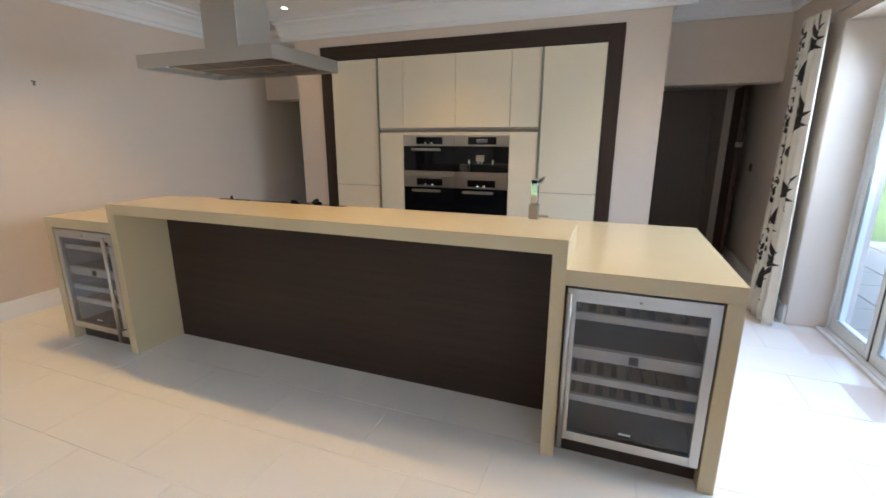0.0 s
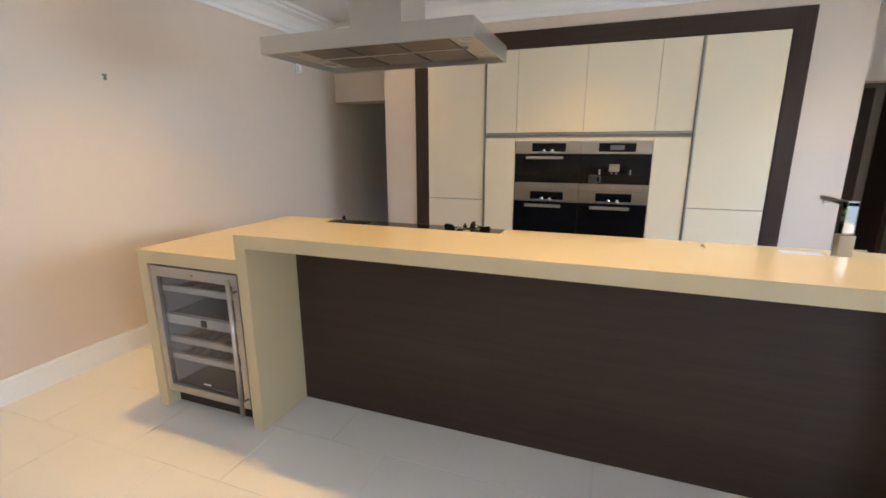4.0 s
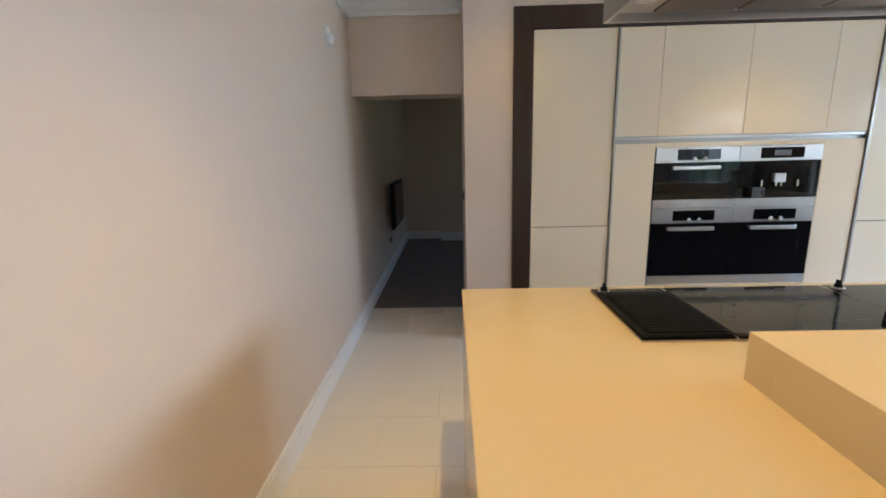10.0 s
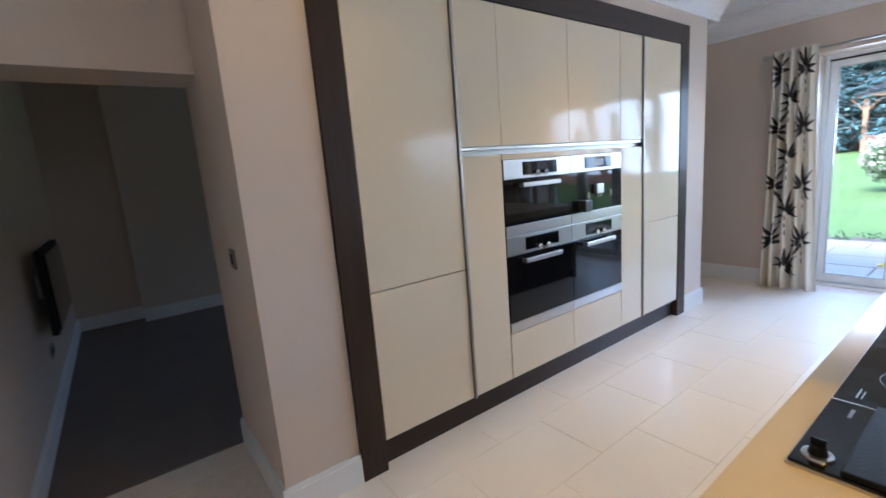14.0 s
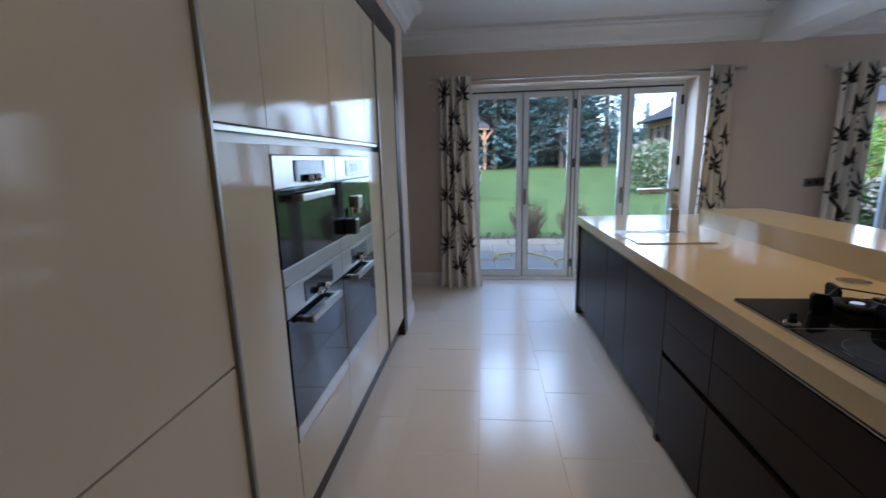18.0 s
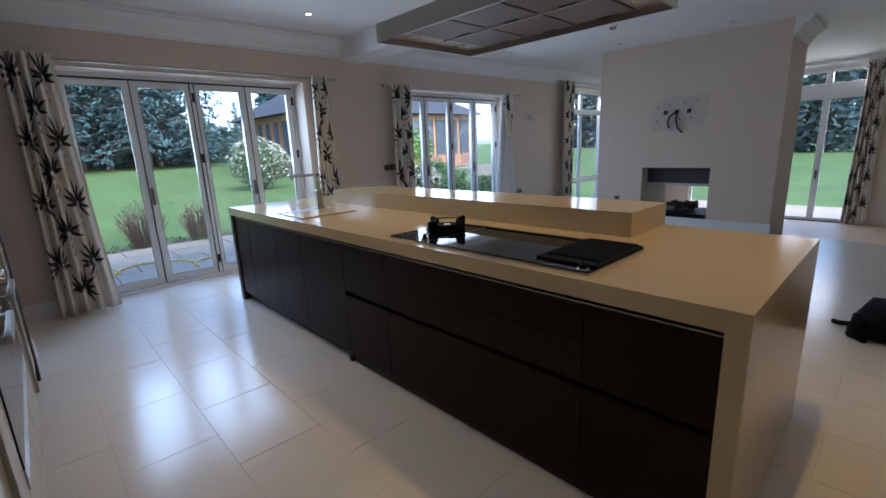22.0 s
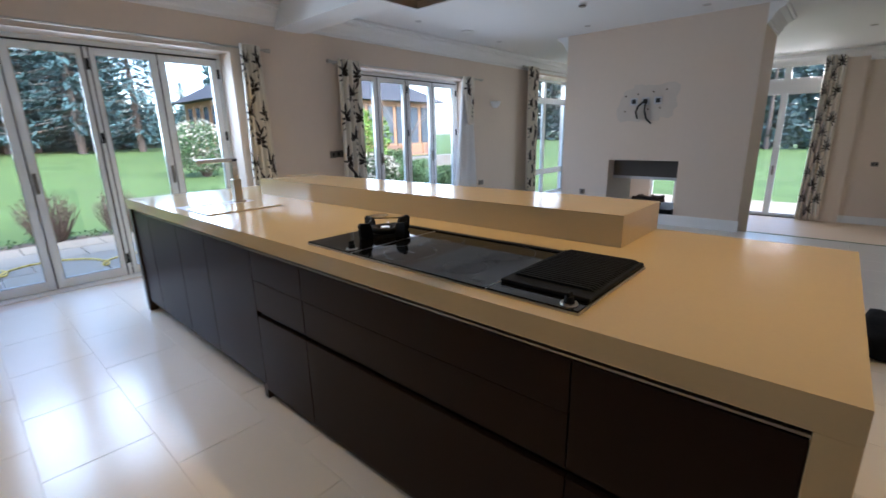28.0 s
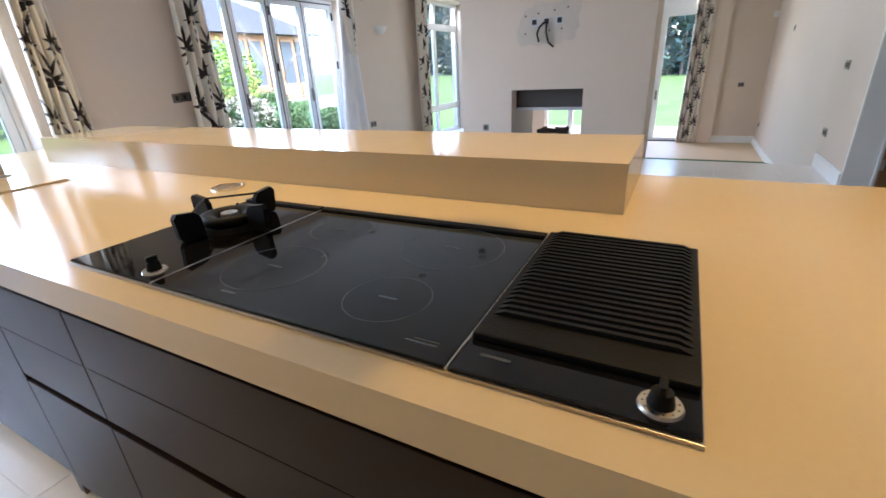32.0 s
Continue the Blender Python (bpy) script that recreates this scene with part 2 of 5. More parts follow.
def ring(bm, c, r0, r1, h, seg=32):
    """A flat washer about c, upright along z."""
    for i in range(seg):
        a0, a1 = 2 * math.pi * i / seg, 2 * math.pi * (i + 1) / seg
        vs = [bm.verts.new((c[0] + r * math.cos(a), c[1] + r * math.sin(a), c[2] + z)) for a in (a0, a1) for r in (r0, r1) for z in (0, h)]
        for f in ((1, 3, 7, 5), (0, 4, 6, 2), (2, 6, 7, 3), (0, 1, 5, 4)):
            bm.faces.new([vs[i] for i in f])
    return bm


def B(*boxes, bevel=0.0):
    bm = bmesh.new()
    for b in boxes:
        box(bm, *b, bevel=bevel)
    return bm


def root_of(ob):
    while ob.parent:
        ob = ob.parent
    return ob


def mesh_of(name, bm, material, smooth=False):
    me = bpy.data.meshes.new(name)
    bmesh.ops.recalc_face_normals(bm, faces=bm.faces[:])
    bm.to_mesh(me)
    bm.free()
    me.materials.append(material)
    if smooth:
        for p in me.polygons:
            p.use_smooth = True
    return me


def part(name, bm, material, parent, label="", smooth=False):
    """One mesh under a thing or a part, given in the world's coordinates."""
    bm.transform(Matrix.Translation(-root_of(parent).location))
    ob = new(name, mesh_of(name, bm, material, smooth))
    ob.parent = parent
    return tagged(ob, label)


def thing(name, x, y, z, label, category, group=""):
    ob = new(name)
    ob.empty_display_size = 0.1
    ob.location = (x, y, z)
    return tagged(ob, label, category, group)


def solid(name, bm, material, label, category="", kind="structure", smooth=False):
    return tagged(new(name, mesh_of(name, bm, material, smooth)), label, category, "", kind)


# ---- setting: floors, walls, ceiling ----
WX, EX, CZ, CB = -3.81, 2.12, 2.78, 2.555
solid("floor_slab", B((WX - 0.25, EX + 0.45, -2.5, 7.3, -0.12, -0.0025)), GROUT, "grout bed under the kitchen tiles", "floor")
solid("floor_carpet", B((WX, 0.3, 5.93, 9.8, -0.006, 0.006)), CARPET, "dark brown carpet in the dim side room", "floor")
solid("floor_lounge", B((WX - 0.2, EX + 0.3, -7.9, -3.1, -0.72, -0.6)), LOUNGE, "pale wood floor of the sunken lounge", "floor")
steps = solid("floor_steps", B((WX, EX, -2.8, -2.5, -0.6, -0.2), (WX, EX, -3.1, -2.8, -0.6, -0.4)), TILE, "cream tiled steps down to the lounge", "steps")


def wall_with_holes(name, x0, x1, y0, y1, z0, z1, holes, label, axis="y"):
    """A wall between two planes with openings (a0, a1, b0, b1) along its run and height."""
    bm = bmesh.new()
    r0, r1 = (y0, y1) if axis == "y" else (x0, x1)
    def put(a, b, c, d):
        if b - a > 1e-4 and d - c > 1e-4:
            box(bm, *((x0, x1, a, b) if axis == "y" else (a, b, y0, y1)), c, d)
    at = r0
    for a, b, c, d in sorted(holes):
        put(at, a, z0, z1)
        put(a, b, z0, c)
        put(a, b, d, z1)
        at = b
    put(at, r1, z0, z1)
    return solid(name, bm, PLASTER, label, "wall")


D1, D2, W3 = (2.22, 4.64, 0.0, 2.25), (-1.84, 0.66, 0.0, 2.25), (-6.04, -4.2, -0.15, 2.52)
wall_with_holes("wall_east", EX, EX + 0.42, -7.7, 7.3, -0.6, CZ, [D1, D2, W3], "beige painted wall with the garden doors")
wall_with_holes("wall_west", WX - 0.24, WX, -7.7, 9.8, -0.6, CZ, [(-1.46, -0.2, 0.0, 2.03)], "beige painted wall beside the island")
wall_with_holes("wall_south", WX - 0.24, EX + 0.42, -7.95, -7.7, -0.6, CZ, [(-2.42, 0.75, -0.6, 2.66)], "beige painted end wall of the lounge", "x")
solid("wall_south_pier", B((-3.02, -2.42, -7.7, -7.645, -0.6, CZ)), PLASTER, "beige painted pier beside the lounge doors", "wall")
solid("wall_north_pier_west", B((-2.90, -2.548, 5.15, 5.93, 0, CZ)), PLASTER, "beige painted pier beside the oven units", "wall")
solid("wall_north_pier_east", B((0.718, 1.08, 5.15, 5.93, 0, CZ)), PLASTER, "beige painted pier beside the oven units", "wall")
solid("wall_north_head", B((-2.548, 0.718, 5.15, 5.93, 2.458, CZ)), PLASTER, "beige painted wall over the oven units", "wall")
solid("wall_north_back", B((-2.548, 0.718, 5.8, 5.93, 0, 2.458)), PLASTER, "beige painted wall behind the oven units", "wall")
solid("wall_north_lintel", B((WX, -2.90, 5.62, 5.93, 1.956, CZ)), PLASTER, "beige painted wall over the dark doorway", "wall")
solid("wall_passage_lintel", B((1.08, EX, 5.74, 5.93, 1.97, CZ)), PLASTER, "beige painted wall over the side passage", "wall")
solid("wall_passage_end", B((0.3, EX, 7.0, 7.3, 0, CZ)), PLASTER, "beige painted end wall of the side passage", "wall")
solid("wall_side_room", B((-3.2, 0.3, 9.3, 9.5, 0, CZ), (WX, 0.6, 9.5, 9.8, 0, CZ)), PLASTER, "beige painted walls of the dim side room", "wall")
wall_with_holes("wall_side_room_east", 0.3, 0.6, 5.93, 9.5, 0, CZ, [(7.6, 8.8, 0.9, 2.1)], "beige painted window wall of the side room")
wall_with_holes("wall_chimney", -1.97, 0.58, -3.45, -2.383, -0.6, CZ, [(-1.18, -0.19, 0.05, 0.915)], "beige painted chimney wall with a see-through fireplace", "x")
solid("ceiling", B((WX - 0.24, EX + 0.42, -7.95, 9.8, CZ, CZ + 0.2)), CEIL, "white painted ceiling", "ceiling")
solid("ceiling_beam", B((WX, EX, 1.33, 1.70, 2.53, CZ)), CEIL, "white boxed beam across the ceiling", "ceiling")


def cornice(bm, a, b, side):
    """A coved moulding along a wall from a to b (plan points), with the room on the given side (a unit vector)."""
    prof = [(0, CB), (0.018, CB), (0.02, CB + 0.03), (0.04, CB + 0.045), (0.06, CB + 0.09), (0.1, CB + 0.14), (0.15, CB + 0.165), (0.155, CB + 0.185), (0.185, CB + 0.19), (0.185, CZ - 0.002), (0, CZ - 0.002)]
    rings = []
    for p in (a, b):
        rings.append([bm.verts.new((p[0] + side[0] * d, p[1] + side[1] * d, z)) for d, z in prof])
    k = len(prof)
    for i in range(k):
        bm.faces.new([rings[0][i], rings[0][(i + 1) % k], rings[1][(i + 1) % k], rings[1][i]])
    bm.faces.new(rings[0])
    bm.faces.new(rings[1][::-1])


bm = bmesh.new()
for a, b, s in (((WX, 1.70), (WX, 5.62), (1, 0)), ((WX, -7.7), (WX, 1.33), (1, 0)), ((EX, 1.70), (EX, 5.74), (-1, 0)), ((EX, -7.7), (EX, 1.33), (-1, 0)),
                ((-2.90 - 0.185, 5.15), (1.08 + 0.185, 5.15), (0, -1)), ((-2.90, 5.15), (-2.90, 5.62), (-1, 0)), ((1.08, 5.15), (1.08, 5.74), (1, 0)), ((WX, 5.62), (-2.90, 5.62), (0, -1)), ((1.08, 5.74), (EX, 5.74), (0, -1)),
                ((-1.97, -3.45), (-1.97, -2.383), (-1, 0)), ((0.58, -3.45), (0.58, -2.383), (1, 0)), ((WX, -7.7), (EX, -7.7), (0, 1))):
    cornice(bm, a, b, s)
solid("trim_cornice", bm, CEIL, "white coved plaster cornice", "cornice")


def skirt(bm, a, b, side, z0=0.0, h=0.15):
    for d, u, v in ((0.018, 0, h - 0.02), (0.012, h - 0.02, h)):
        xs, ys = sorted((a[0], b[0])), sorted((a[1], b[1]))
        if a[0] == b[0]:
            box(bm, *sorted((a[0], a[0] + side[0] * d)), *ys, z0 + u, z0 + v)
        else:
            box(bm, *xs, *sorted((a[1], a[1] + side[1] * d)), z0 + u, z0 + v)


bm = bmesh.new()
for a, b, s in (((WX, -0.2), (WX, 9.5), (1, 0)), ((WX, -2.5), (WX, -1.46), (1, 0)), ((EX, 4.64), (EX, 7.0), (-1, 0)), ((EX, 0.66), (EX, 2.22), (-1, 0)), ((EX, -2.5), (EX, -1.84), (-1, 0)),
                ((-2.918, 5.15), (-2.548, 5.15), (0, -1)), ((0.718, 5.15), (1.098, 5.15), (0, -1)), ((-2.90, 5.15), (-2.90, 5.93), (-1, 0)), ((1.08, 5.15), (1.08, 5.93), (1, 0)), ((-1.988, -2.383), (0.598, -2.383), (0, 1)), ((-3.2, 9.3), (0.3, 9.3), (0, -1)), ((WX, 9.5), (-3.2, 9.5), (0, -1))):
    skirt(bm, a, b, s)
skirt(bm, (WX, -7.7), (WX, -3.1), (1, 0), -0.6)
skirt(bm, (WX, -7.7), (-2.42, -7.7), (0, 1), -0.6)
skirt(bm, (EX, -7.7), (EX, -3.1), (-1, 0), -0.6)
solid("baseboard", bm, WHITE, "white painted skirting boards", "skirting")


# ---- oven wall ----
FY = 5.137
surround = thing("cabinet_surround", -0.915, 5.4, 0, "dark wenge frame round the tall kitchen units", "surround")
part("upright", B((-2.545, -2.412, FY - 0.006, 5.79, 0, 2.455), bevel=0.002), WENGE_V, surround)
part("upright", B((0.582, 0.715, FY - 0.006, 5.79, 0, 2.455), bevel=0.002), WENGE_V, surround)
part("header", B((-2.412, 0.582, FY - 0.006, 5.79, 2.308, 2.455), bevel=0.002), WENGE, surround)
part("plinth", B((-2.412, 0.582, 5.185, 5.22, 0, 0.152)), WENGE, surround)


def tall_unit(x0, x1, split):
    t = thing("tall_cabinet", (x0 + x1) / 2, 5.4, 0.152, "tall cream high-gloss cabinet in the oven wall", "cabinet", "tall cabinets")
    part("body", B((x0, x1, FY + 0.025, 5.78, 0.155, 2.304)), CHANNEL, t)
    part("door", B((x0 + 0.002, x1 - 0.002, FY, FY + 0.022, split + 0.003, 2.302), bevel=0.002), CREAM, t, "glossy cream upper door")
    part("door", B((x0 + 0.002, x1 - 0.002, FY, FY + 0.022, 0.157, split - 0.003), bevel=0.002), CREAM, t, "glossy cream lower door")
    return t


tu = tall_unit(-2.408, -1.822, 0.912)
part("handle_channel", B((-1.822, -1.806, FY - 0.012, FY + 0.02, 0.152, 2.302), bevel=0.003), CHANNEL, tu, "satin metal grip rail")
tu = tall_unit(0.008, 0.578, 0.912)
part("handle_channel", B((-0.008, 0.008, FY - 0.012, FY + 0.02, 0.152, 2.302), bevel=0.003), CHANNEL, tu, "satin metal grip rail")


def filler(x0, x1, z0, z1, name, label):
    t = thing(name, (x0 + x1) / 2, 5.4, z0, label, "cabinet", name + " row")
    part("body", B((x0, x1, FY + 0.025, 5.78, z0, z1)), CHANNEL, t)
    part("door", B((x0 + 0.0015, x1 - 0.0015, FY, FY + 0.022, z0 + 0.002, z1 - 0.002), bevel=0.0018), CREAM, t)
    return t


for a, b in ((-1.804, -1.503), (-1.503, -0.894), (-0.894, -0.305), (-0.305, -0.010)):
    filler(a, b, 1.562, 2.304, "wall_cabinet", "glossy cream wall cabinet above the ovens")
filler(-1.804, -1.508, 0.155, 1.515, "oven_side_panel", "glossy cream filler unit beside the ovens")
filler(-0.302, -0.010, 0.155, 1.515, "oven_side_panel", "glossy cream filler unit beside the ovens")
filler(-1.503, -0.894, 0.155, 0.442, "pan_drawer_unit", "glossy cream drawer below the ovens")
filler(-0.894, -0.305, 0.155, 0.442, "pan_drawer_unit", "glossy cream drawer below the ovens")
rail = thing("grip_rail", -0.9, 5.14, 1.515, "brushed metal grip channel under the wall cabinets", "handle")
part("lip", B((-1.804, -0.010, FY + 0.004, FY + 0.03, 1.543, 1.560), bevel=0.002), STEEL, rail)
part("recess", B((-1.804, -0.010, FY + 0.03, FY + 0.05, 1.515, 1.545)), CHANNEL, rail)
part("filler_strip", B((-1.508, -0.302, FY, FY + 0.022, 1.483, 1.515), bevel=0.0015), CREAM, rail, "glossy cream strip over the ovens")


def oven(x0, x1, z0, z1, kind, label):
    t = thing(kind, (x0 + x1) / 2, 5.4, z0, label, "oven" if kind != "coffee_machine" else "coffee machine")
    w, c = x1 - x0, (x0 + x1) / 2
    top, low = z1 - 0.112, z0 + 0.064
    part("body", B((x0, x1, FY + 0.03, 5.7, z0, z1)), DARK, t)
    part("control_panel", B((x0 + 0.001, x1 - 0.001, FY - 0.004, FY + 0.03, top + 0.001, z1), bevel=0.002), STEEL, t, "brushed steel control panel")
    part("display", B((c - 0.155 + 0.01, c + 0.155 + 0.01, FY - 0.0065, FY, top + 0.02, top + 0.096), bevel=0.001), BLACK, t, "black glass display")
    part("door", B((x0 + 0.001, x1 - 0.001, FY - 0.004, FY + 0.03, low, top - 0.002), bevel=0.002), BLACK, t, "black glass door")
    part("trim_strip", B((x0 + 0.001, x1 - 0.001, FY - 0.004, FY + 0.03, z0, low - 0.002), bevel=0.002), STEEL, t, "brushed steel lower strip")
    part("badge", B((c - 0.025, c + 0.025, FY - 0.005, FY, z0 + 0.028, z0 + 0.037)), GREYCAV, t, "small grey badge")
    if kind == "coffee_machine":
        part("screen", B((c - 0.05, c + 0.07, FY - 0.008, FY - 0.006, top + 0.036, top + 0.078)), SCREEN, t, "dim grey screen")
        part("spout", B((c - 0.045, c + 0.04, FY - 0.03, FY, low + 0.114, low + 0.179), bevel=0.006), STEEL, t, "steel coffee spout")
        for dx in (-0.02, 0.016):
            part("nozzle", rod(bmesh.new(), (c + dx, FY - 0.018, low + 0.088), (c + dx, FY - 0.018, low + 0.114), 0.007), CHROME, t)
        for dx in (-0.125, 0.135):
            part("tap", rod(bmesh.new(), (c + dx, FY - 0.018, low + 0.085), (c + dx, FY - 0.018, low + 0.13), 0.008), CHROME, t, "chrome water tap")
        jug = part("milk_jug", B((c - 0.215, c - 0.145, FY - 0.06, FY - 0.004, low + 0.005, low + 0.082), bevel=0.008), DARKSTEEL, t, "dark steel milk jug")
        part("jug_handle", B((c - 0.145, c - 0.112, FY - 0.04, FY - 0.028, low + 0.066, low + 0.078), (c - 0.145, c - 0.112, FY - 0.04, FY - 0.028, low + 0.012, low + 0.024), (c - 0.122, c - 0.11, FY - 0.04, FY - 0.028, low + 0.024, low + 0.066)), DARKSTEEL, jug)
    else:
        hz = top - 0.038
        hx = c - 0.02
        part("handle", B((hx - 0.17, hx + 0.17, FY - 0.05, FY - 0.03, hz - 0.012, hz + 0.016), bevel=0.005), STEEL, t, "flat steel handle")
        for s in (-0.15, 0.15):
            part("handle_post", B((hx + s - 0.012, hx + s + 0.012, FY - 0.034, FY - 0.003, hz - 0.01, hz + 0.01)), STEEL, t)
        for s in (-0.03, 0.045):
            part("knob", rod(bmesh.new(), (c + s, FY - 0.03, top + 0.028), (c + s, FY - 0.005, top + 0.028), 0.015, seg=20), CHROME, t, smooth=True)
    return t


oven(-1.503, -0.899, 1.036, 1.481, "compact_oven", "built-in compact oven with black glass door and steel panel")
oven(-0.897, -0.305, 1.036, 1.481, "coffee_machine", "built-in black glass coffee machine with steel spout")
oven(-1.503, -0.899, 0.446, 1.032, "oven", "built-in black glass oven with steel handle")
oven(-0.897, -0.305, 0.446, 1.032, "oven", "built-in black glass oven with steel handle")

# ---- island ----
IW, IE, IS, IN_, IT = -2.968, 1.23, 2.39, 3.602, 0.915
isl = thing("worktop", -0.87, 3.0, 0.846, "cream composite waterfall worktop of the island", "worktop")
part("slab", B((IW, IE, 2.745, IN_, 0.846, IT), (IW, -2.29, IS, 2.745, 0.846, IT), (0.577, IE, IS, 2.745, 0.846, IT)), STONE, isl)
part("end_panel", B((IW, IW + 0.065, IS, IN_, 0, 0.846), bevel=0.002), STONE, isl)
part("end_panel", B((IE - 0.062, IE, IS, IN_ - 0.07, 0, 0.846), bevel=0.002), STONE, isl)
bar = thing("breakfast_bar", -0.86, 2.6, 0, "raised cream composite breakfast bar on the island", "bar")
part("slab", B((-2.29, 0.577, IS - 0.002, 2.745, 0.975, 1.04)), STONE, bar)
part("upstand", B((-2.29, 0.577, 2.745, 2.832, IT, 1.04)), STONE, bar)
part("leg", B((-2.29, -2.226, IS - 0.002, 2.745, 0, 0.975), bevel=0.002), STONE, bar)
part("leg", B((0.515, 0.577, IS - 0.002, 2.745, 0, 0.975), bevel=0.002), STONE, bar)
part("back_panel", B((-2.226, 0.515, 2.742, 2.765, 0, 0.975)), WENGE, bar, "dark wenge knee panel")


def wine_cooler(x0, x1, hinge, label):
    t = thing("wine_cooler", (x0 + x1) / 2, 2.7, 0.1, label, "wine cooler", "wine coolers")
    z0, z1, y = 0.108, 0.835, IS + 0.004
    part("liner", B((x0 + 0.01, x0 + 0.02, y + 0.05, 2.94, z0, z1), (x1 - 0.02, x1 - 0.01, y + 0.05, 2.94, z0, z1), (x0 + 0.02, x1 - 0.02, 2.93, 2.94, z0, z1), (x0 + 0.02, x1 - 0.02, y + 0.05, 2.93, z0, z0 + 0.02), (x0 + 0.02, x1 - 0.02, y + 0.05, 2.93, z1 - 0.02, z1)), LINER, t)
    part("door_frame", B((x0, x0 + 0.037, y, y + 0.026, z0, z1), (x1 - 0.037, x1, y, y + 0.026, z0, z1), (x0 + 0.037, x1 - 0.037, y, y + 0.026, z1 - 0.056, z1), (x0 + 0.037, x1 - 0.037, y, y + 0.026, z0, z0 + 0.043), bevel=0.0015), STEEL, t, "brushed steel door frame")
    g = part("pane", B((x0 + 0.037, x1 - 0.037, y + 0.012, y + 0.02, z0 + 0.043, z1 - 0.056)), SMOKE, t, "smoked glass")
    g.visible_shadow = False
    hx = x0 + 0.012 if hinge == "w" else x1 - 0.012
    part("handle", rod(rod(rod(bmesh.new(), (hx, y - 0.045, z0 - 0.01), (hx, y - 0.045, z1 - 0.01), 0.011, seg=16), (hx, y - 0.045, z0 + 0.06), (hx, y, z0 + 0.06), 0.006), (hx, y - 0.045, z1 - 0.08), (hx, y, z1 - 0.08), 0.006), STEEL, t, "long steel bar handle", True)
    for z in (z1 - 0.132, z0 + 0.3, z0 + 0.2):
        part("shelf_front", B((x0 + 0.024, x1 - 0.024, y + 0.034, y + 0.054, z - 0.016, z + 0.016), bevel=0.002), PLASTIC, t)
        sh = part("shelf_rail", B((x0 + 0.03, x1 - 0.03, y + 0.08, y + 0.1, z - 0.02, z - 0.004)), SHELF, t, "beech shelf rail")
        for i in range(8):
            cx = x0 + 0.07 + (x1 - x0 - 0.14) * i / 7
            part("slat", B((cx - 0.014, cx + 0.014, y + 0.1, 2.88, z - 0.014, z - 0.004)), SHELF, sh)
    part("divider_front", B((x0 + 0.022, x1 - 0.022, y + 0.034, y + 0.062, z0 + 0.396, z0 + 0.448)), PLASTIC, t, "white divider front with controls")
    part("divider", B((x0 + 0.021, x1 - 0.021, y + 0.062, 2.92, z0 + 0.4, z0 + 0.444)), COOLER, t, "brown-grey divider")
    part("floor_tray", B((x0 + 0.021, x1 - 0.021, y + 0.052, 2.92, z0 + 0.021, z0 + 0.03)), COOLER, t)
    part("back_panel", B((x0 + 0.021, x1 - 0.021, 2.921, 2.929, z0 + 0.03, z1 - 0.021)), COOLER, t)
    part("control", B(((x0 + x1) / 2 - 0.018, (x0 + x1) / 2 + 0.018, y + 0.029, y + 0.0345, z0 + 0.404, z0 + 0.44)), DARK, t)
    part("badge", B(((x0 + x1) / 2 - 0.03, (x0 + x1) / 2 + 0.02, y + 0.008, y + 0.0115, z0 + 0.075, z0 + 0.083)), PLASTIC, t)
    part("lock", rod(bmesh.new(), ((x0 + x1) / 2, y - 0.004, z1 - 0.03), ((x0 + x1) / 2, y, z1 - 0.03), 0.005, seg=12), BRONZE, t, "small round lock")
    part("kickplate", B((x0 - 0.015, x1 + 0.015, IS + 0.075, IS + 0.09, 0, z0 - 0.003)), WENGE, t, "dark recessed kickplate")
    return t


wine_cooler(0.588, 1.160, "w", "built-in wine cooler with steel frame and glass door, empty")
wine_cooler(-2.888, -2.302, "e", "built-in wine cooler with steel frame and glass door, empty")


def base_unit(x0, x1, fronts, name, label, z0=0.1):
    t = thing(name, (x0 + x1) / 2, 3.3, z0, label, "cabinet", name + " row")
    part("body", B((x0, x1, 2.96, IN_ - 0.05, z0, 0.84)), DARK, t)
    for a, b in fronts:
        part("front", B((x0 + 0.002, x1 - 0.002, IN_ - 0.04, IN_ - 0.016, a, b), bevel=0.002), BROWN, t)
    return t


for a, b in ((0.825, 1.165), (0.26, 0.825), (-0.19, 0.26), (-0.77, -0.19)):
    base_unit(a, b, [(0.09, 0.818)], "base_cabinet", "dark brown satin island cupboard with grip channel")
base_unit(-1.222, -0.77, [(0.052, 0.478), (0.506, 0.6665), (0.668, 0.818)], "drawer_unit", "dark brown satin island drawers below the hob", 0.05)
base_unit(-2.456, -1.222, [(0.052, 0.478), (0.506, 0.6665), (0.668, 0.818)], "drawer_unit", "dark brown satin island drawers below the hob", 0.05)
base_unit(-2.903, -2.456, [(0.052, 0.478), (0.506, 0.818)], "drawer_unit", "dark brown satin island drawers below the worktop", 0.05)
grip = thing("island_grip_channel", -0.87, 3.55, 0.82, "black grip channel under the worktop", "handle")
part("rail", B((-2.903, 1.165, IN_ - 0.052, IN_ - 0.045, 0.48, 0.845)), DARK, grip)
part("lip", B((-2.903, 1.165, IN_ - 0.045, IN_ - 0.02, 0.82, 0.826)), CHANNEL, grip)
kick = thing("island_plinth", -0.87, 3.5, 0, "dark wenge plinth under the island cupboards", "plinth")
part("board", B((-0.76, 1.16, IN_ - 0.09, IN_ - 0.075, 0, 0.1)), WENGE, kick)
part("board", B((-2.903, -0.76, IN_ - 0.055, IN_ - 0.045, 0, 0.06)), WENGE, kick)
part("return_board", B((-0.772, -0.735, IN_ - 0.09, IN_ - 0.018, 0, 0.085)), WENGE, kick)
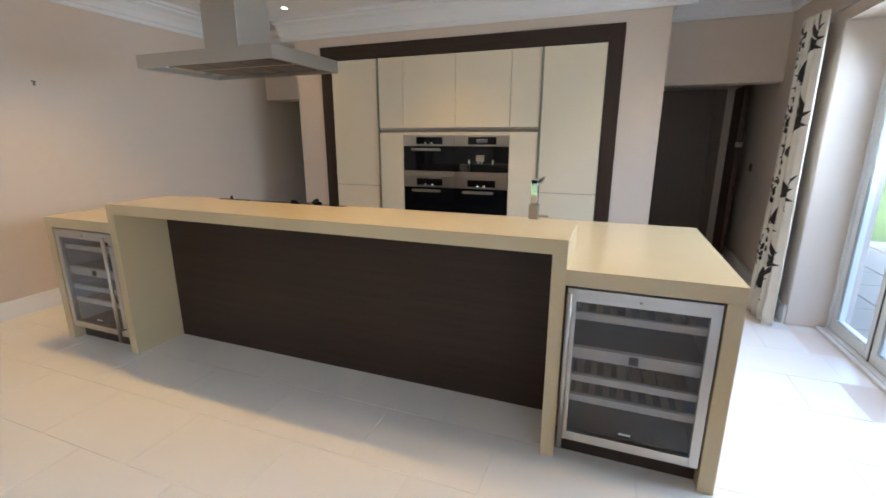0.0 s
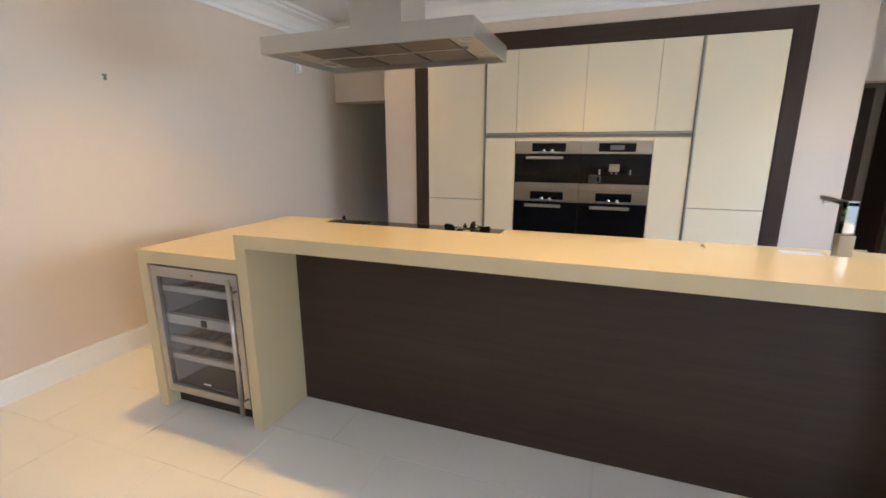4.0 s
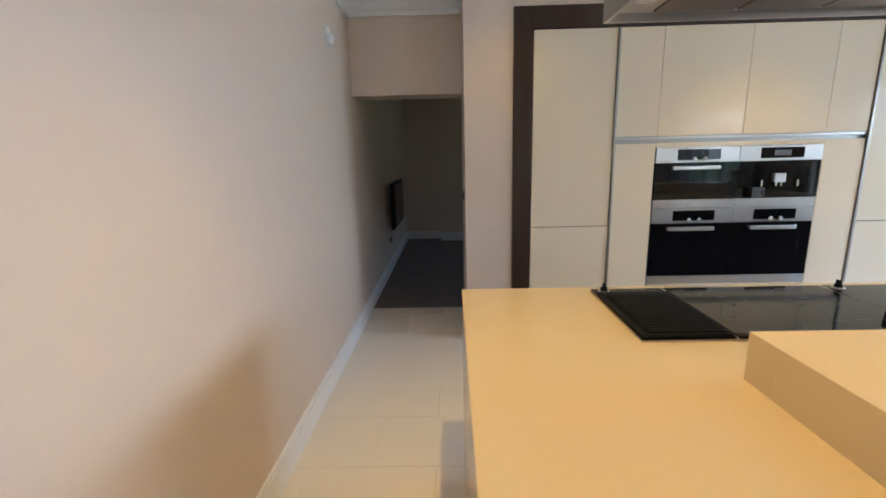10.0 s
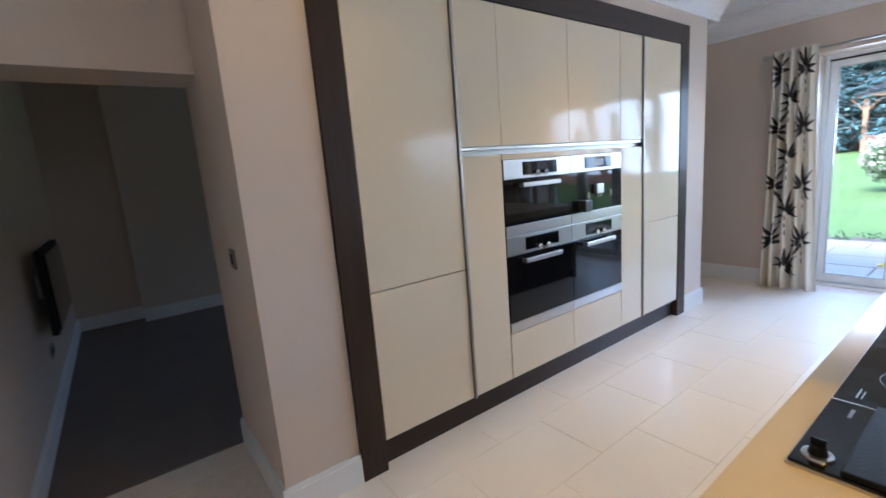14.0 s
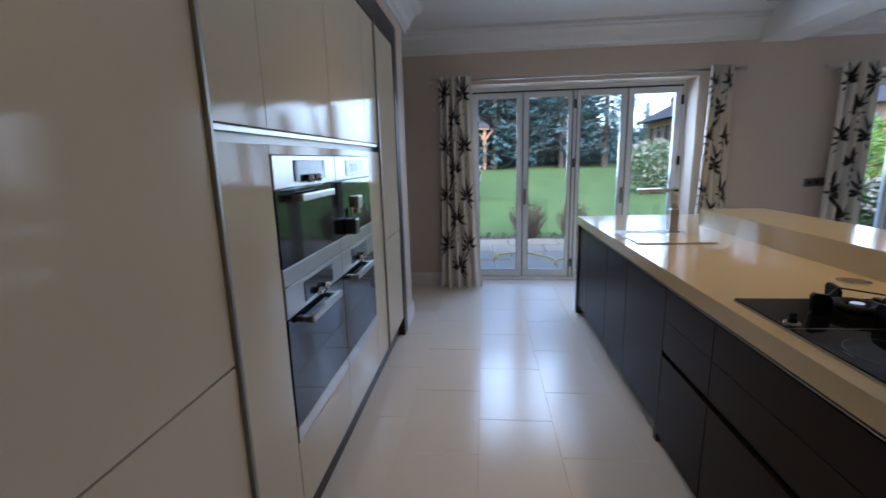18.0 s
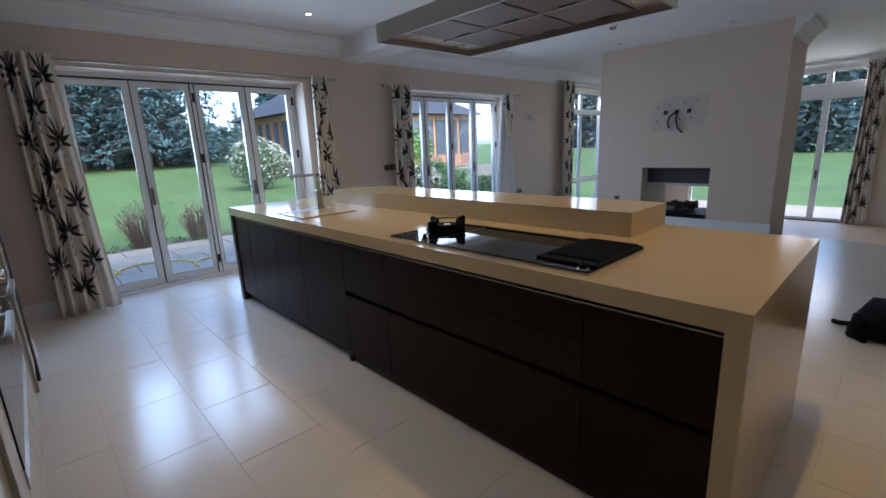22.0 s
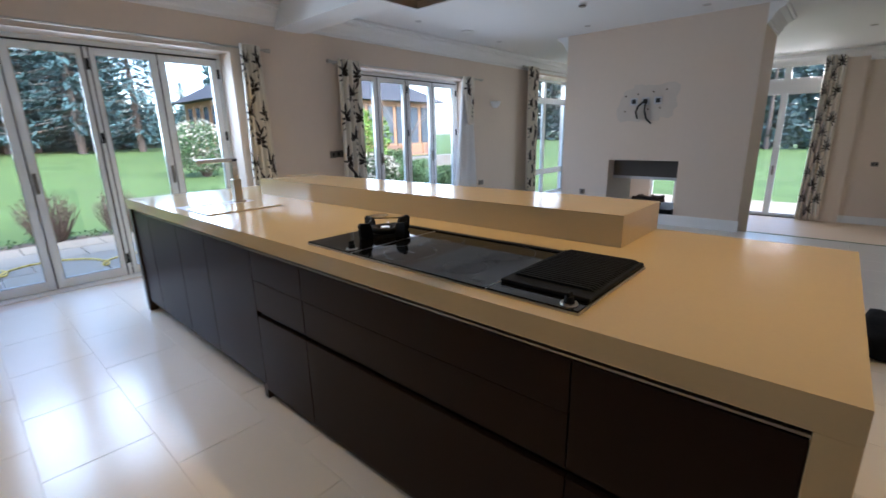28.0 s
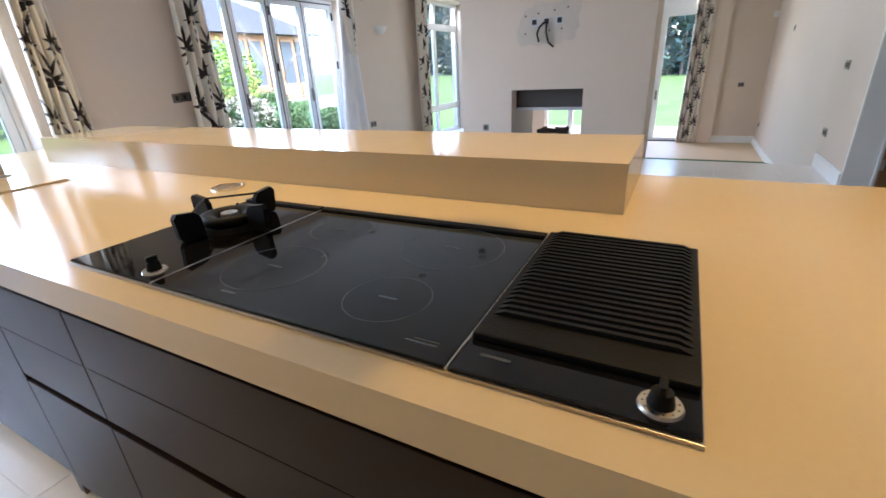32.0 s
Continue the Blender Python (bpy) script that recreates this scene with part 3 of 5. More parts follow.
part("end_board", B((1.165, 1.228, IN_ - 0.068, IN_ - 0.004, 0, 0.843)), WENGE_V, kick)

# ---- hood ----
HX0, HX1, HY0, HY1, HZ = -2.445, -1.268, 2.862, 3.555, 1.92
hood = thing("cooker_hood", -1.85, 3.15, HZ, "brushed stainless steel island cooker hood over the hob", "cooker hood")
for q in ((HX0, HX1, HY0, HY0 + 0.012), (HX0, HX1, HY1 - 0.012, HY1), (HX0, HX0 + 0.012, HY0 + 0.012, HY1 - 0.012), (HX1 - 0.012, HX1, HY0 + 0.012, HY1 - 0.012)):
    part("skirt", B((*q, HZ, HZ + 0.08)), STEEL, hood)
part("top", B((HX0, HX1, HY0, HY1, HZ + 0.08, HZ + 0.086)), STEEL, hood)
part("underside", B((HX0 + 0.012, HX1 - 0.012, HY0 + 0.012, HY1 - 0.012, HZ + 0.03, HZ + 0.038)), LIGHTSTEEL, hood)
CHX, CHY = -1.857, 3.21
part("duct_cover", B((CHX - 0.152, CHX + 0.152, CHY - 0.159, CHY + 0.159, HZ + 0.086, HZ + 0.42), bevel=0.003), STEEL, hood)
part("duct_cover", B((CHX - 0.148, CHX + 0.148, CHY - 0.155, CHY + 0.155, HZ + 0.42, CZ), bevel=0.002), STEEL, hood)
part("button_slot", B((CHX - 0.04, CHX + 0.01, CHY - 0.1605, CHY - 0.157, HZ + 0.10, HZ + 0.11)), DARK, hood)
for i in range(3):
    for j in range(2):
        x0 = HX0 + 0.16 + i * 0.289
        y0 = HY0 + 0.04 + j * 0.315
        f = part("filter", B((x0, x0 + 0.276, y0, y0 + 0.302, HZ + 0.022, HZ + 0.0295), bevel=0.002), FILTER, hood)
        part("pull", B((x0 + 0.1, x0 + 0.175, y0 + 0.006, y0 + 0.018, HZ + 0.019, HZ + 0.022)), DARK, f)
part("divider", B((HX0 + 0.13, HX1 - 0.13, HY0 + 0.3435, HY0 + 0.3535, HZ + 0.018, HZ + 0.0295), bevel=0.002), LIGHTSTEEL, hood)
for x in (HX0 + 0.085, HX1 - 0.085):
    for y in (HY0 + 0.17, HY1 - 0.17):
        l = part("lamp_ring", ring(bmesh.new(), (x, y, HZ + 0.024), 0.026, 0.036, 0.006, 24), CHROME, hood)
        part("bulb", rod(bmesh.new(), (x, y, HZ + 0.0265), (x, y, HZ + 0.0295), 0.026, seg=20), FROST, l, "unlit frosted lamp glass")

# ---- hob ----
HOBZ = IT


def hob_module(name, x0, x1, label):
    t = thing(name, (x0 + x1) / 2, 3.3, HOBZ, label, "hob")
    part("steel_rim", B((x0, x1, 3.049, 3.543, HOBZ, HOBZ + 0.006), bevel=0.001), STEEL, t)
    part("glass", B((x0 + 0.002, x1 - 0.002, 3.052, 3.540, HOBZ + 0.006, HOBZ + 0.011), bevel=0.0015), BLACK, t, "black ceramic glass")
    return t


def hob_knob(t, x, y):
    k = part("dial", rod(bmesh.new(), (x, y, HOBZ + 0.011), (x, y, HOBZ + 0.015), 0.0235, 0.022, 32), STEEL, t, "steel dial ring")
    part("knob", rod(bmesh.new(), (x, y, HOBZ + 0.015), (x, y, HOBZ + 0.031), 0.0145, 0.011, 24), CAST, t, "black control knob")
    part("grip", B((x - 0.004, x + 0.004, y - 0.011, y + 0.011, HOBZ + 0.031, HOBZ + 0.043), bevel=0.003), CAST, t)
    for i in range(10):
        a = i * 0.55 - 1
        part("dial_mark", rod(bmesh.new(), (x + 0.0182 * math.cos(a), y + 0.0182 * math.sin(a), HOBZ + 0.0148), (x + 0.0182 * math.cos(a), y + 0.0182 * math.sin(a), HOBZ + 0.0156), 0.0011, seg=8), DARK, k)


ZONE = mat("printed_grey_line", (0.055, 0.055, 0.058), 0.3)
gas = hob_module("gas_wok_burner", -1.539, -1.243, "black glass gas hob module with cast wok stand")
hob_knob(gas, -1.495, 3.503)
bx, by = -1.405, 3.25
part("burner_base", rod(bmesh.new(), (bx, by, HOBZ + 0.011), (bx, by, HOBZ + 0.024), 0.078, 0.07, 28), CAST, gas)
bowl = bmesh.new()
prof = [(0.06, 0.024), (0.072, 0.034), (0.07, 0.046), (0.054, 0.05), (0.036, 0.044), (0.03, 0.034)]
rings = [[bowl.verts.new((bx + r * math.cos(2 * math.pi * q / 36), by + r * math.sin(2 * math.pi * q / 36), HOBZ + z)) for q in range(36)] for r, z in prof]
for a, b in zip(rings, rings[1:]):
    for q in range(36):
        bowl.faces.new([a[q], a[(q + 1) % 36], b[(q + 1) % 36], b[q]])
part("burner_ring", bowl, CAST, gas, "rounded cast burner ring", True)
part("burner_cap", rod(bmesh.new(), (bx, by, HOBZ + 0.024), (bx, by, HOBZ + 0.047), 0.024, 0.02, 20), STEEL, gas, "steel inner burner cap")
part("igniter", rod(bmesh.new(), (bx + 0.045, by - 0.06, HOBZ + 0.011), (bx + 0.045, by - 0.06, HOBZ + 0.05), 0.004, seg=10), CHROME, gas)
tips = []
for i in range(4):
    a = math.radians(-2 + 90 * i)
    d, n = Vector((math.cos(a), math.sin(a), 0)), Vector((-math.sin(a), math.cos(a), 0))
    f = bmesh.new()
    prof = [(0.074, 0.013), (0.13, 0.013), (0.137, 0.022), (0.141, 0.07), (0.132, 0.08), (0.09, 0.074), (0.078, 0.06)]
    vs = [[f.verts.new(Vector((bx, by, HOBZ)) + d * r + n * s + Vector((0, 0, z))) for r, z in prof] for s in (-0.007, 0.007)]
    f.faces.new(vs[0])
    f.faces.new(vs[1][::-1])
    for k in range(len(prof)):
        f.faces.new([vs[0][k], vs[0][(k + 1) % len(prof)], vs[1][(k + 1) % len(prof)], vs[1][k]])
    part("pan_support", f, CAST, gas)
    tips.append(Vector((bx, by, HOBZ + 0.072)) + d * 0.092)
for a, b in ((tips[0], tips[3]), (tips[1], tips[0])):
    part("support_wire", rod(bmesh.new(), a, b, 0.0028, seg=8), CAST, gas)
part("rear_strip", B((-1.537, -1.245, 3.052, 3.075, HOBZ + 0.011, HOBZ + 0.016), bevel=0.001), CAST, gas)

ind = hob_module("induction_hob", -2.164, -1.541, "black glass induction hob with faint cooking zone rings")
for cx, cy, r in ((-1.712, 3.395, 0.1), (-1.995, 3.418, 0.075), (-2.0, 3.187, 0.108), (-1.70, 3.175, 0.075)):
    part("zone_ring", ring(bmesh.new(), (cx, cy, HOBZ + 0.011), r - 0.0014, r, 0.0003, 48), ZONE, ind)
    part("zone_mark", B((cx - 0.018, cx + 0.018, cy - 0.0025, cy + 0.0025, HOBZ + 0.011, HOBZ + 0.0112)), ZONE, ind)
for cx, cy in ((-1.773, 3.322), (-1.784, 3.17), (-2.078, 3.213), (-2.008, 3.326)):
    part("heat_stain", ring(bmesh.new(), (cx, cy, HOBZ + 0.011), 0.001, 0.007, 0.0002, 16), DARK, ind, "small dark heat stain")
part("badge", B((-1.737, -1.701, 3.5055, 3.5105, HOBZ + 0.011, HOBZ + 0.0113)), ZONE, ind)
part("touch_keys", B((-2.135, -2.085, 3.506, 3.509, HOBZ + 0.011, HOBZ + 0.0112), (-2.135, -2.095, 3.499, 3.501, HOBZ + 0.011, HOBZ + 0.0112)), ZONE, ind)
for x in (-2.165, -1.54):
    part("joint_strip", B((x - 0.0012, x + 0.0012, 3.05, 3.542, HOBZ, HOBZ + 0.0114)), STEEL, ind, "thin steel joint strip")
part("rear_strip", B((-2.162, -1.543, 3.052, 3.075, HOBZ + 0.011, HOBZ + 0.016), bevel=0.001), CAST, ind)

grill = hob_module("barbecue_grill", -2.447, -2.166, "black electric barbecue grill module with ribbed grate")
hob_knob(grill, -2.405, 3.508)
part("badge", B((-2.235, -2.195, 3.497, 3.503, HOBZ + 0.0112, HOBZ + 0.0117)), ZONE, grill)
part("grate", B((-2.444, -2.17, 3.056, 3.472, HOBZ + 0.0112, HOBZ + 0.022), bevel=0.004), CAST, grill, "cast grate body")
for i in range(22):
    y = 3.07 + i * 0.0163
    f = bmesh.new()
    prof = [(-2.437, 0.021), (-2.178, 0.021), (-2.196, 0.029), (-2.419, 0.029)]
    vs = [[f.verts.new((x, y + s, HOBZ + z)) for x, z in prof] for s in (-0.004, 0.004)]
    f.faces.new(vs[0])
    f.faces.new(vs[1][::-1])
    for k in range(4):
        f.faces.new([vs[0][k], vs[0][(k + 1) % 4], vs[1][(k + 1) % 4], vs[1][k]])
    part("rib", f, CAST, grill)

outlet = thing("popup_socket", -0.99, 2.94, IT, "round brushed steel pop-up socket lid in the worktop", "socket")
part("lid", rod(bmesh.new(), (-0.99, 2.94, IT), (-0.99, 2.94, IT + 0.003), 0.048, seg=36), STEEL, outlet)
part("rim", ring(bmesh.new(), (-0.99, 2.94, IT), 0.049, 0.056, 0.005, 36), CHROME, outlet)

sink = thing("sink", 0.12, 3.29, IT, "undermounted sink closed by a cream composite cover", "sink")
part("rim", B((-0.155, -0.145, 3.05, 3.53, IT - 0.01, IT + 0.0015), (0.375, 0.385, 3.05, 3.53, IT - 0.01, IT + 0.0015), (-0.145, 0.375, 3.05, 3.06, IT - 0.01, IT + 0.0015), (-0.145, 0.375, 3.52, 3.53, IT - 0.01, IT + 0.0015)), BRONZE, sink, "dark joint round the cover")
part("cover", B((-0.145, 0.19, 3.06, 3.52, IT - 0.02, IT + 0.008), bevel=0.003), STONE, sink, "cream composite sink cover")
part("bowl", B((0.19, 0.375, 3.06, 3.52, IT + 0.0002, IT + 0.0012)), GREYCAV, sink, "steel bowl edge")
TX, TY = 0.307, 3.14
tap = thing("kitchen_tap", TX, TY, IT, "square brushed steel tap with a flat swivel spout", "tap")
part("base", B((TX - 0.04, TX + 0.04, TY - 0.04, TY + 0.04, IT, IT + 0.012), bevel=0.003), STEEL, tap)
part("body", B((TX - 0.027, TX + 0.027, TY - 0.027, TY + 0.027, IT + 0.012, IT + 0.16), bevel=0.003), STEEL, tap)
part("column", B((TX - 0.02, TX + 0.02, TY - 0.02, TY + 0.02, IT + 0.16, IT + 0.30), bevel=0.003), CHROME, tap)
part("spout", B((TX - 0.02, TX + 0.02, TY - 0.02, TY + 0.25, IT + 0.28, IT + 0.305), bevel=0.003), CHROME, tap)
part("outlet", B((TX - 0.01, TX + 0.01, TY + 0.22, TY + 0.24, IT + 0.262, IT + 0.28)), CHROME, tap)
part("lever", B((TX + 0.027, TX + 0.085, TY - 0.006, TY + 0.006, IT + 0.085, IT + 0.1), bevel=0.002), CHROME, tap)


# ---- garden doors ----
def leaf_between(name, t, x, a, b, z0, z1, rail=0.062):
    f = part(name, B((x, x + 0.06, a, a + rail, z0, z1), (x, x + 0.06, b - rail, b, z0, z1), (x, x + 0.06, a + rail, b - rail, z0, z0 + rail + 0.02), (x, x + 0.06, a + rail, b - rail, z1 - rail, z1), bevel=0.004), UPVC, t, "white painted door leaf")
    part("gasket", B((x + 0.004, x + 0.02, a + rail, a + rail + 0.006, z0 + rail + 0.02, z1 - rail), (x + 0.004, x + 0.02, b - rail - 0.006, b - rail, z0 + rail + 0.02, z1 - rail), (x + 0.004, x + 0.02, a + rail, b - rail, z0 + rail + 0.02, z0 + rail + 0.026), (x + 0.004, x + 0.02, a + rail, b - rail, z1 - rail - 0.006, z1 - rail)), CHANNEL, f)
    p = part("pane", B((x + 0.024, x + 0.036, a + rail, b - rail, z0 + rail + 0.02, z1 - rail)), PANE, f, "clear glass")
    p.visible_shadow = False
    return f


def bifold(name, y0, y1, z1, label, handles, hinges):
    x = 2.385
    t = thing(name, x, (y0 + y1) / 2, 0, label, "door")
    t["kind"] = "structure"
    part("frame", B((x, x + 0.09, y0, y0 + 0.035, 0, z1), (x, x + 0.09, y1 - 0.035, y1, 0, z1), (x, x + 0.09, y0 + 0.035, y1 - 0.035, z1 - 0.04, z1), (x - 0.03, x + 0.12, y0 + 0.035, y1 - 0.035, 0, 0.025)), UPVC, t)
    part("track", B((x - 0.004, x + 0.06, y0 + 0.035, y1 - 0.035, z1 - 0.052, z1 - 0.041)), DARK, t)
    part("sill", B((x - 0.06, x - 0.03, y0, y1, 0, 0.018), bevel=0.003), UPVC, t)
    w = (y1 - y0 - 0.07) / 4
    for i in range(4):
        a = y0 + 0.035 + w * i
        lf = leaf_between("leaf", t, x + 0.01, a + 0.004, a + w - 0.004, 0.03, z1 - 0.054)
        if i in handles:
            hy, hz = a + (w - 0.03 if handles[i] > 0 else 0.03), 1.0
            part("handle", B((x - 0.004, x + 0.01, hy - 0.014, hy + 0.014, hz - 0.09, hz + 0.09), bevel=0.003), BRONZE, lf, "dark handle plate")
            part("lever", B((x - 0.03, x - 0.004, hy - 0.008, hy + 0.008, hz - 0.06, hz + 0.04), bevel=0.003), BRONZE, lf)
        for z in (0.2, 1.38, z1 - 0.2):
            if i in hinges:
                hy = a + (w if hinges[i] > 0 else 0)
                part("hinge", B((x - 0.008, x + 0.01, hy - 0.012, hy + 0.012, z - 0.05, z + 0.05), bevel=0.003), CAST, lf, "black hinge")
    for i in range(1, 4):
        a = y0 + 0.035 + w * i
        part("seal", B((x + 0.004, x + 0.06, a - 0.0038, a + 0.0038, 0.03, z1 - 0.054)), DARK, t)
    m = (y0 + y1) / 2
    for s in (-1, 1):
        part("meeting_seal", B((x + 0.002, x + 0.0095, *sorted((m + s * 0.0165, m + s * 0.027)), 0.03, z1 - 0.054)), DARK, t, "black rubber meeting seal")
    part("astragal", B((x - 0.002, x + 0.0095, m - 0.016, m + 0.016, 0.03, z1 - 0.054), bevel=0.001), UPVC, t)
    for a, b in ((y0 - 0.0185, y0 - 0.0005), (y1 + 0.0005, y1 + 0.0185)):
        part("reveal_lining", B((EX + 0.002, x - 0.001, a, b, 0, z1 + 0.001)), PLASTER, t, "pale painted reveal board")
    part("head_lining", B((EX + 0.002, x - 0.001, y0 - 0.0185, y1 + 0.0185, z1 + 0.0015, z1 + 0.0135)), PLASTER, t, "pale painted head board")
    return t


bifold("door_1", 2.24, 4.62, 2.235, "white four-leaf folding glass doors to the garden, closed", {2: 1, 1: -1}, {0: -1, 1: 1, 2: -1})
bifold("door_2", -1.82, 0.64, 2.235, "white four-leaf folding glass doors beside the dining end, closed", {2: 1, 1: -1}, {0: -1, 1: 1, 2: -1})

x = 2.39
w3 = thing("window_1", x, -5.1, -0.15, "tall white framed lounge window with a transom light", "window")
w3["kind"] = "structure"
for a, b in ((-6.02, -4.98), (-4.98, -4.22)):
    for c, d in ((2.03, 2.5), (0.43, 2.03), (-0.13, 0.43)):
        leaf_between("sash", w3, x, a, b, c, d, 0.05)
part("window_sill", B((EX - 0.02, x, -6.03, -4.21, -0.18, -0.135), bevel=0.004), WHITE, w3)

w2 = thing("window_2", 0.45, 8.2, 0.9, "plain white framed window of the side room", "window")
w2["kind"] = "structure"
leaf_between("sash", w2, 0.42, 7.61, 8.79, 0.91, 2.09, 0.05)

sg = thing("door_3", -0.85, -7.78, -0.6, "white glazed lounge doors with fixed lights above", "door")
sg["kind"] = "structure"


def leaf_x(t, a, b, y, z0, z1, rail=0.06):
    f = part("leaf", B((a, a + rail, y, y + 0.06, z0, z1), (b - rail, b, y, y + 0.06, z0, z1), (a + rail, b - rail, y, y + 0.06, z0, z0 + rail), (a + rail, b - rail, y, y + 0.06, z1 - rail, z1), bevel=0.004), UPVC, t)
    p = part("pane", B((a + rail, b - rail, y + 0.024, y + 0.036, z0 + rail, z1 - rail)), PANE, f)
    p.visible_shadow = False


for i in range(5):
    a = -2.42 + i * 0.634
    leaf_x(sg, a, a + 0.634, -7.8, -0.58, 2.08)
    leaf_x(sg, a, a + 0.634, -7.8, 2.28, 2.64)
part("transom", B((-2.42, 0.75, -7.82, -7.72, 2.08, 2.28)), UPVC, sg)
part("threshold", B((-2.42, 0.75, -7.85, -7.7, -0.6, -0.58)), DARK, sg)
for i in (1, 3):
    part("handle", B((-2.42 + i * 0.634 - 0.02, -2.42 + i * 0.634 + 0.02, -7.74, -7.725, 0.33, 0.53)), BRONZE, sg)


# ---- curtains ----
def curtain(along, plane, a_top, b_top, a_bot, b_bot, z0, z1, folds, label, seed, out=-1, depth=0.045, shape=None):
    """A pleated curtain from a to b along an axis, hung on a plane and facing out; prints follow the folds."""
    rnd = random.Random(seed)
    ph = [rnd.uniform(-0.5, 0.5) for _ in range(6)]
    def surf(u, v):
        lo, hi = a_top + (a_bot - a_top) * v ** 1.4, b_top + (b_bot - b_top) * v ** 1.4
        s = lo + (hi - lo) * (u + 0.012 * math.sin(9 * u + 3 * v + ph[0]))
        amp = depth * (0.75 + 0.35 * math.sin(5 * u + ph[1]) + 0.25 * v)
        d = amp * math.sin(2 * math.pi * folds * u + ph[2] + 0.9 * v * math.sin(4 * u + ph[3])) + 0.03 * v * v
        return Vector((plane + out * d, s, z1 + (z0 - z1) * v)) if along == "y" else Vector((s, plane + out * d, z1 + (z0 - z1) * v))
    t = thing("curtain", *surf(0.5, 1.0), label, "curtain", "leaf-print curtains")
    bm = bmesh.new()
    nu, nv = folds * 10, 26
    g = [[bm.verts.new(surf(i / nu, j / nv)) for j in range(nv + 1)] for i in range(nu + 1)]
    for i in range(nu):
        for j in range(nv):
            bm.faces.new([g[i][j], g[i + 1][j], g[i + 1][j + 1], g[i][j + 1]])
    cl = part("cloth", bm, CLOTH, t, smooth=True)
    sol = cl.modifiers.new("thick", "SOLIDIFY")
    sol.thickness, sol.offset = 0.003, 0
    width = sum((surf((i + 1) / 60, 0.4) - surf(i / 60, 0.4)).length for i in range(60))
    high = z1 - z0
    def on(s, h):
        u, v = min(max(s / width, 0.002), 0.998), min(max(h / high, 0.002), 0.998)
        e = 1e-3
        p = surf(u, v)
        n = (surf(u + e, v) - p).cross(surf(u, v + e) - p).normalized()
        n = n if (n[0] if along == "y" else n[1]) * out > 0 else -n
        return p + n * 0.0045
    def blade(bm, s, h, ang, ln, wd):
        k = 7
        rows = []
        for q in range(k + 1):
            f = q / k
            w = wd * math.sin(math.pi * (0.06 + 0.94 * f) ** 0.8) ** 0.8 if 0 < q < k else 0.004
            c = (s + math.sin(ang) * (0.02 + ln * f), h - math.cos(ang) * (0.02 + ln * f))
            rows.append([bm.verts.new(on(c[0] + math.cos(ang) * w * o, c[1] + math.sin(ang) * w * o)) for o in (-0.5, 0, 0.5)])
        for q in range(k):
            for o in (0, 1):
                bm.faces.new([rows[q][o], rows[q][o + 1], rows[q + 1][o + 1], rows[q + 1][o]])
    col, s = 0, 0.16
    while s < width - 0.06:
        h = 0.2 + (0.26 if col % 2 else 0.0)
        while h < high - 0.05:
            bm = bmesh.new()
            tilt = rnd.uniform(-35, 35)
            for q in range(9):
                ang = math.radians(tilt - 112 + 224 * q / 8 + rnd.uniform(-5, 5))
                blade(bm, s, h, ang, rnd.uniform(0.15, 0.2) * (1.15 if 2 < q < 6 else 0.95), 0.036)
            part("leaf_print", bm, LEAFPRINT, t)
            if h + 0.3 < high:
                for q in range(3):
                    bm = bmesh.new()
                    blade(bm, s, h + 0.08 + q * 0.075, rnd.uniform(-0.1, 0.1), 0.05, 0.014)
                    part("stroke_print", bm, LEAFPRINT, t)
            h += 0.54
        s += 0.25
        col += 1
    return t


curtain("y", 2.0, 4.93, 4.59, 4.95, 4.48, 0.012, 2.31, 5, "cream curtain with dark palm leaf print, drawn open", 3)
curtain("y", 2.0, 2.19, 1.97, 2.28, 1.86, 0.012, 2.31, 5, "cream curtain with dark palm leaf print, drawn open", 5)
curtain("y", 2.0, 0.96, 0.61, 1.02, 0.61, 0.012, 2.29, 4, "cream curtain with dark palm leaf print, drawn open", 7)
curtain("y", 2.02, -1.55, -1.87, -1.62, -1.8, 1.5, 2.28, 3, "cream leaf-print curtain hitched up to show its lining", 9)
curtain("y", 2.0, -3.57, -3.99, -3.57, -3.92, -0.02, 2.62, 4, "cream curtain with dark palm leaf print by the lounge window", 11)
curtain("x", -7.62, -2.37, -2.70, -2.32, -2.73, -0.59, 2.74, 5, "cream curtain with dark palm leaf print by the lounge doors", 13, out=1)

lin = thing("curtain_lining", 2.02, -1.9, 0.012, "white curtain lining hanging loose at the garden door", "curtain")
bm = bmesh.new()
nu, nv = 16, 16
g = [[bm.verts.new((2.06 - 0.05 * math.sin(i * 1.1) - 0.1 * (j / nv) * (i / nu), -1.56 - (0.2 + 0.42 * (j / nv) ** 0.8) * (i / nu) + 0.24 * (j / nv), 2.24 - 2.22 * j / nv)) for j in range(nv + 1)] for i in range(nu + 1)]
for i in range(nu):
    for j in range(nv):
        bm.faces.new([g[i][j], g[i + 1][j], g[i + 1][j + 1], g[i][j + 1]])
cl = part("cloth", bm, mat("white_lining", (0.78, 0.77, 0.76), 0.8, vary=0.04), lin, smooth=True)
sol = cl.modifiers.new("thick", "SOLIDIFY")
sol.thickness = 0.003


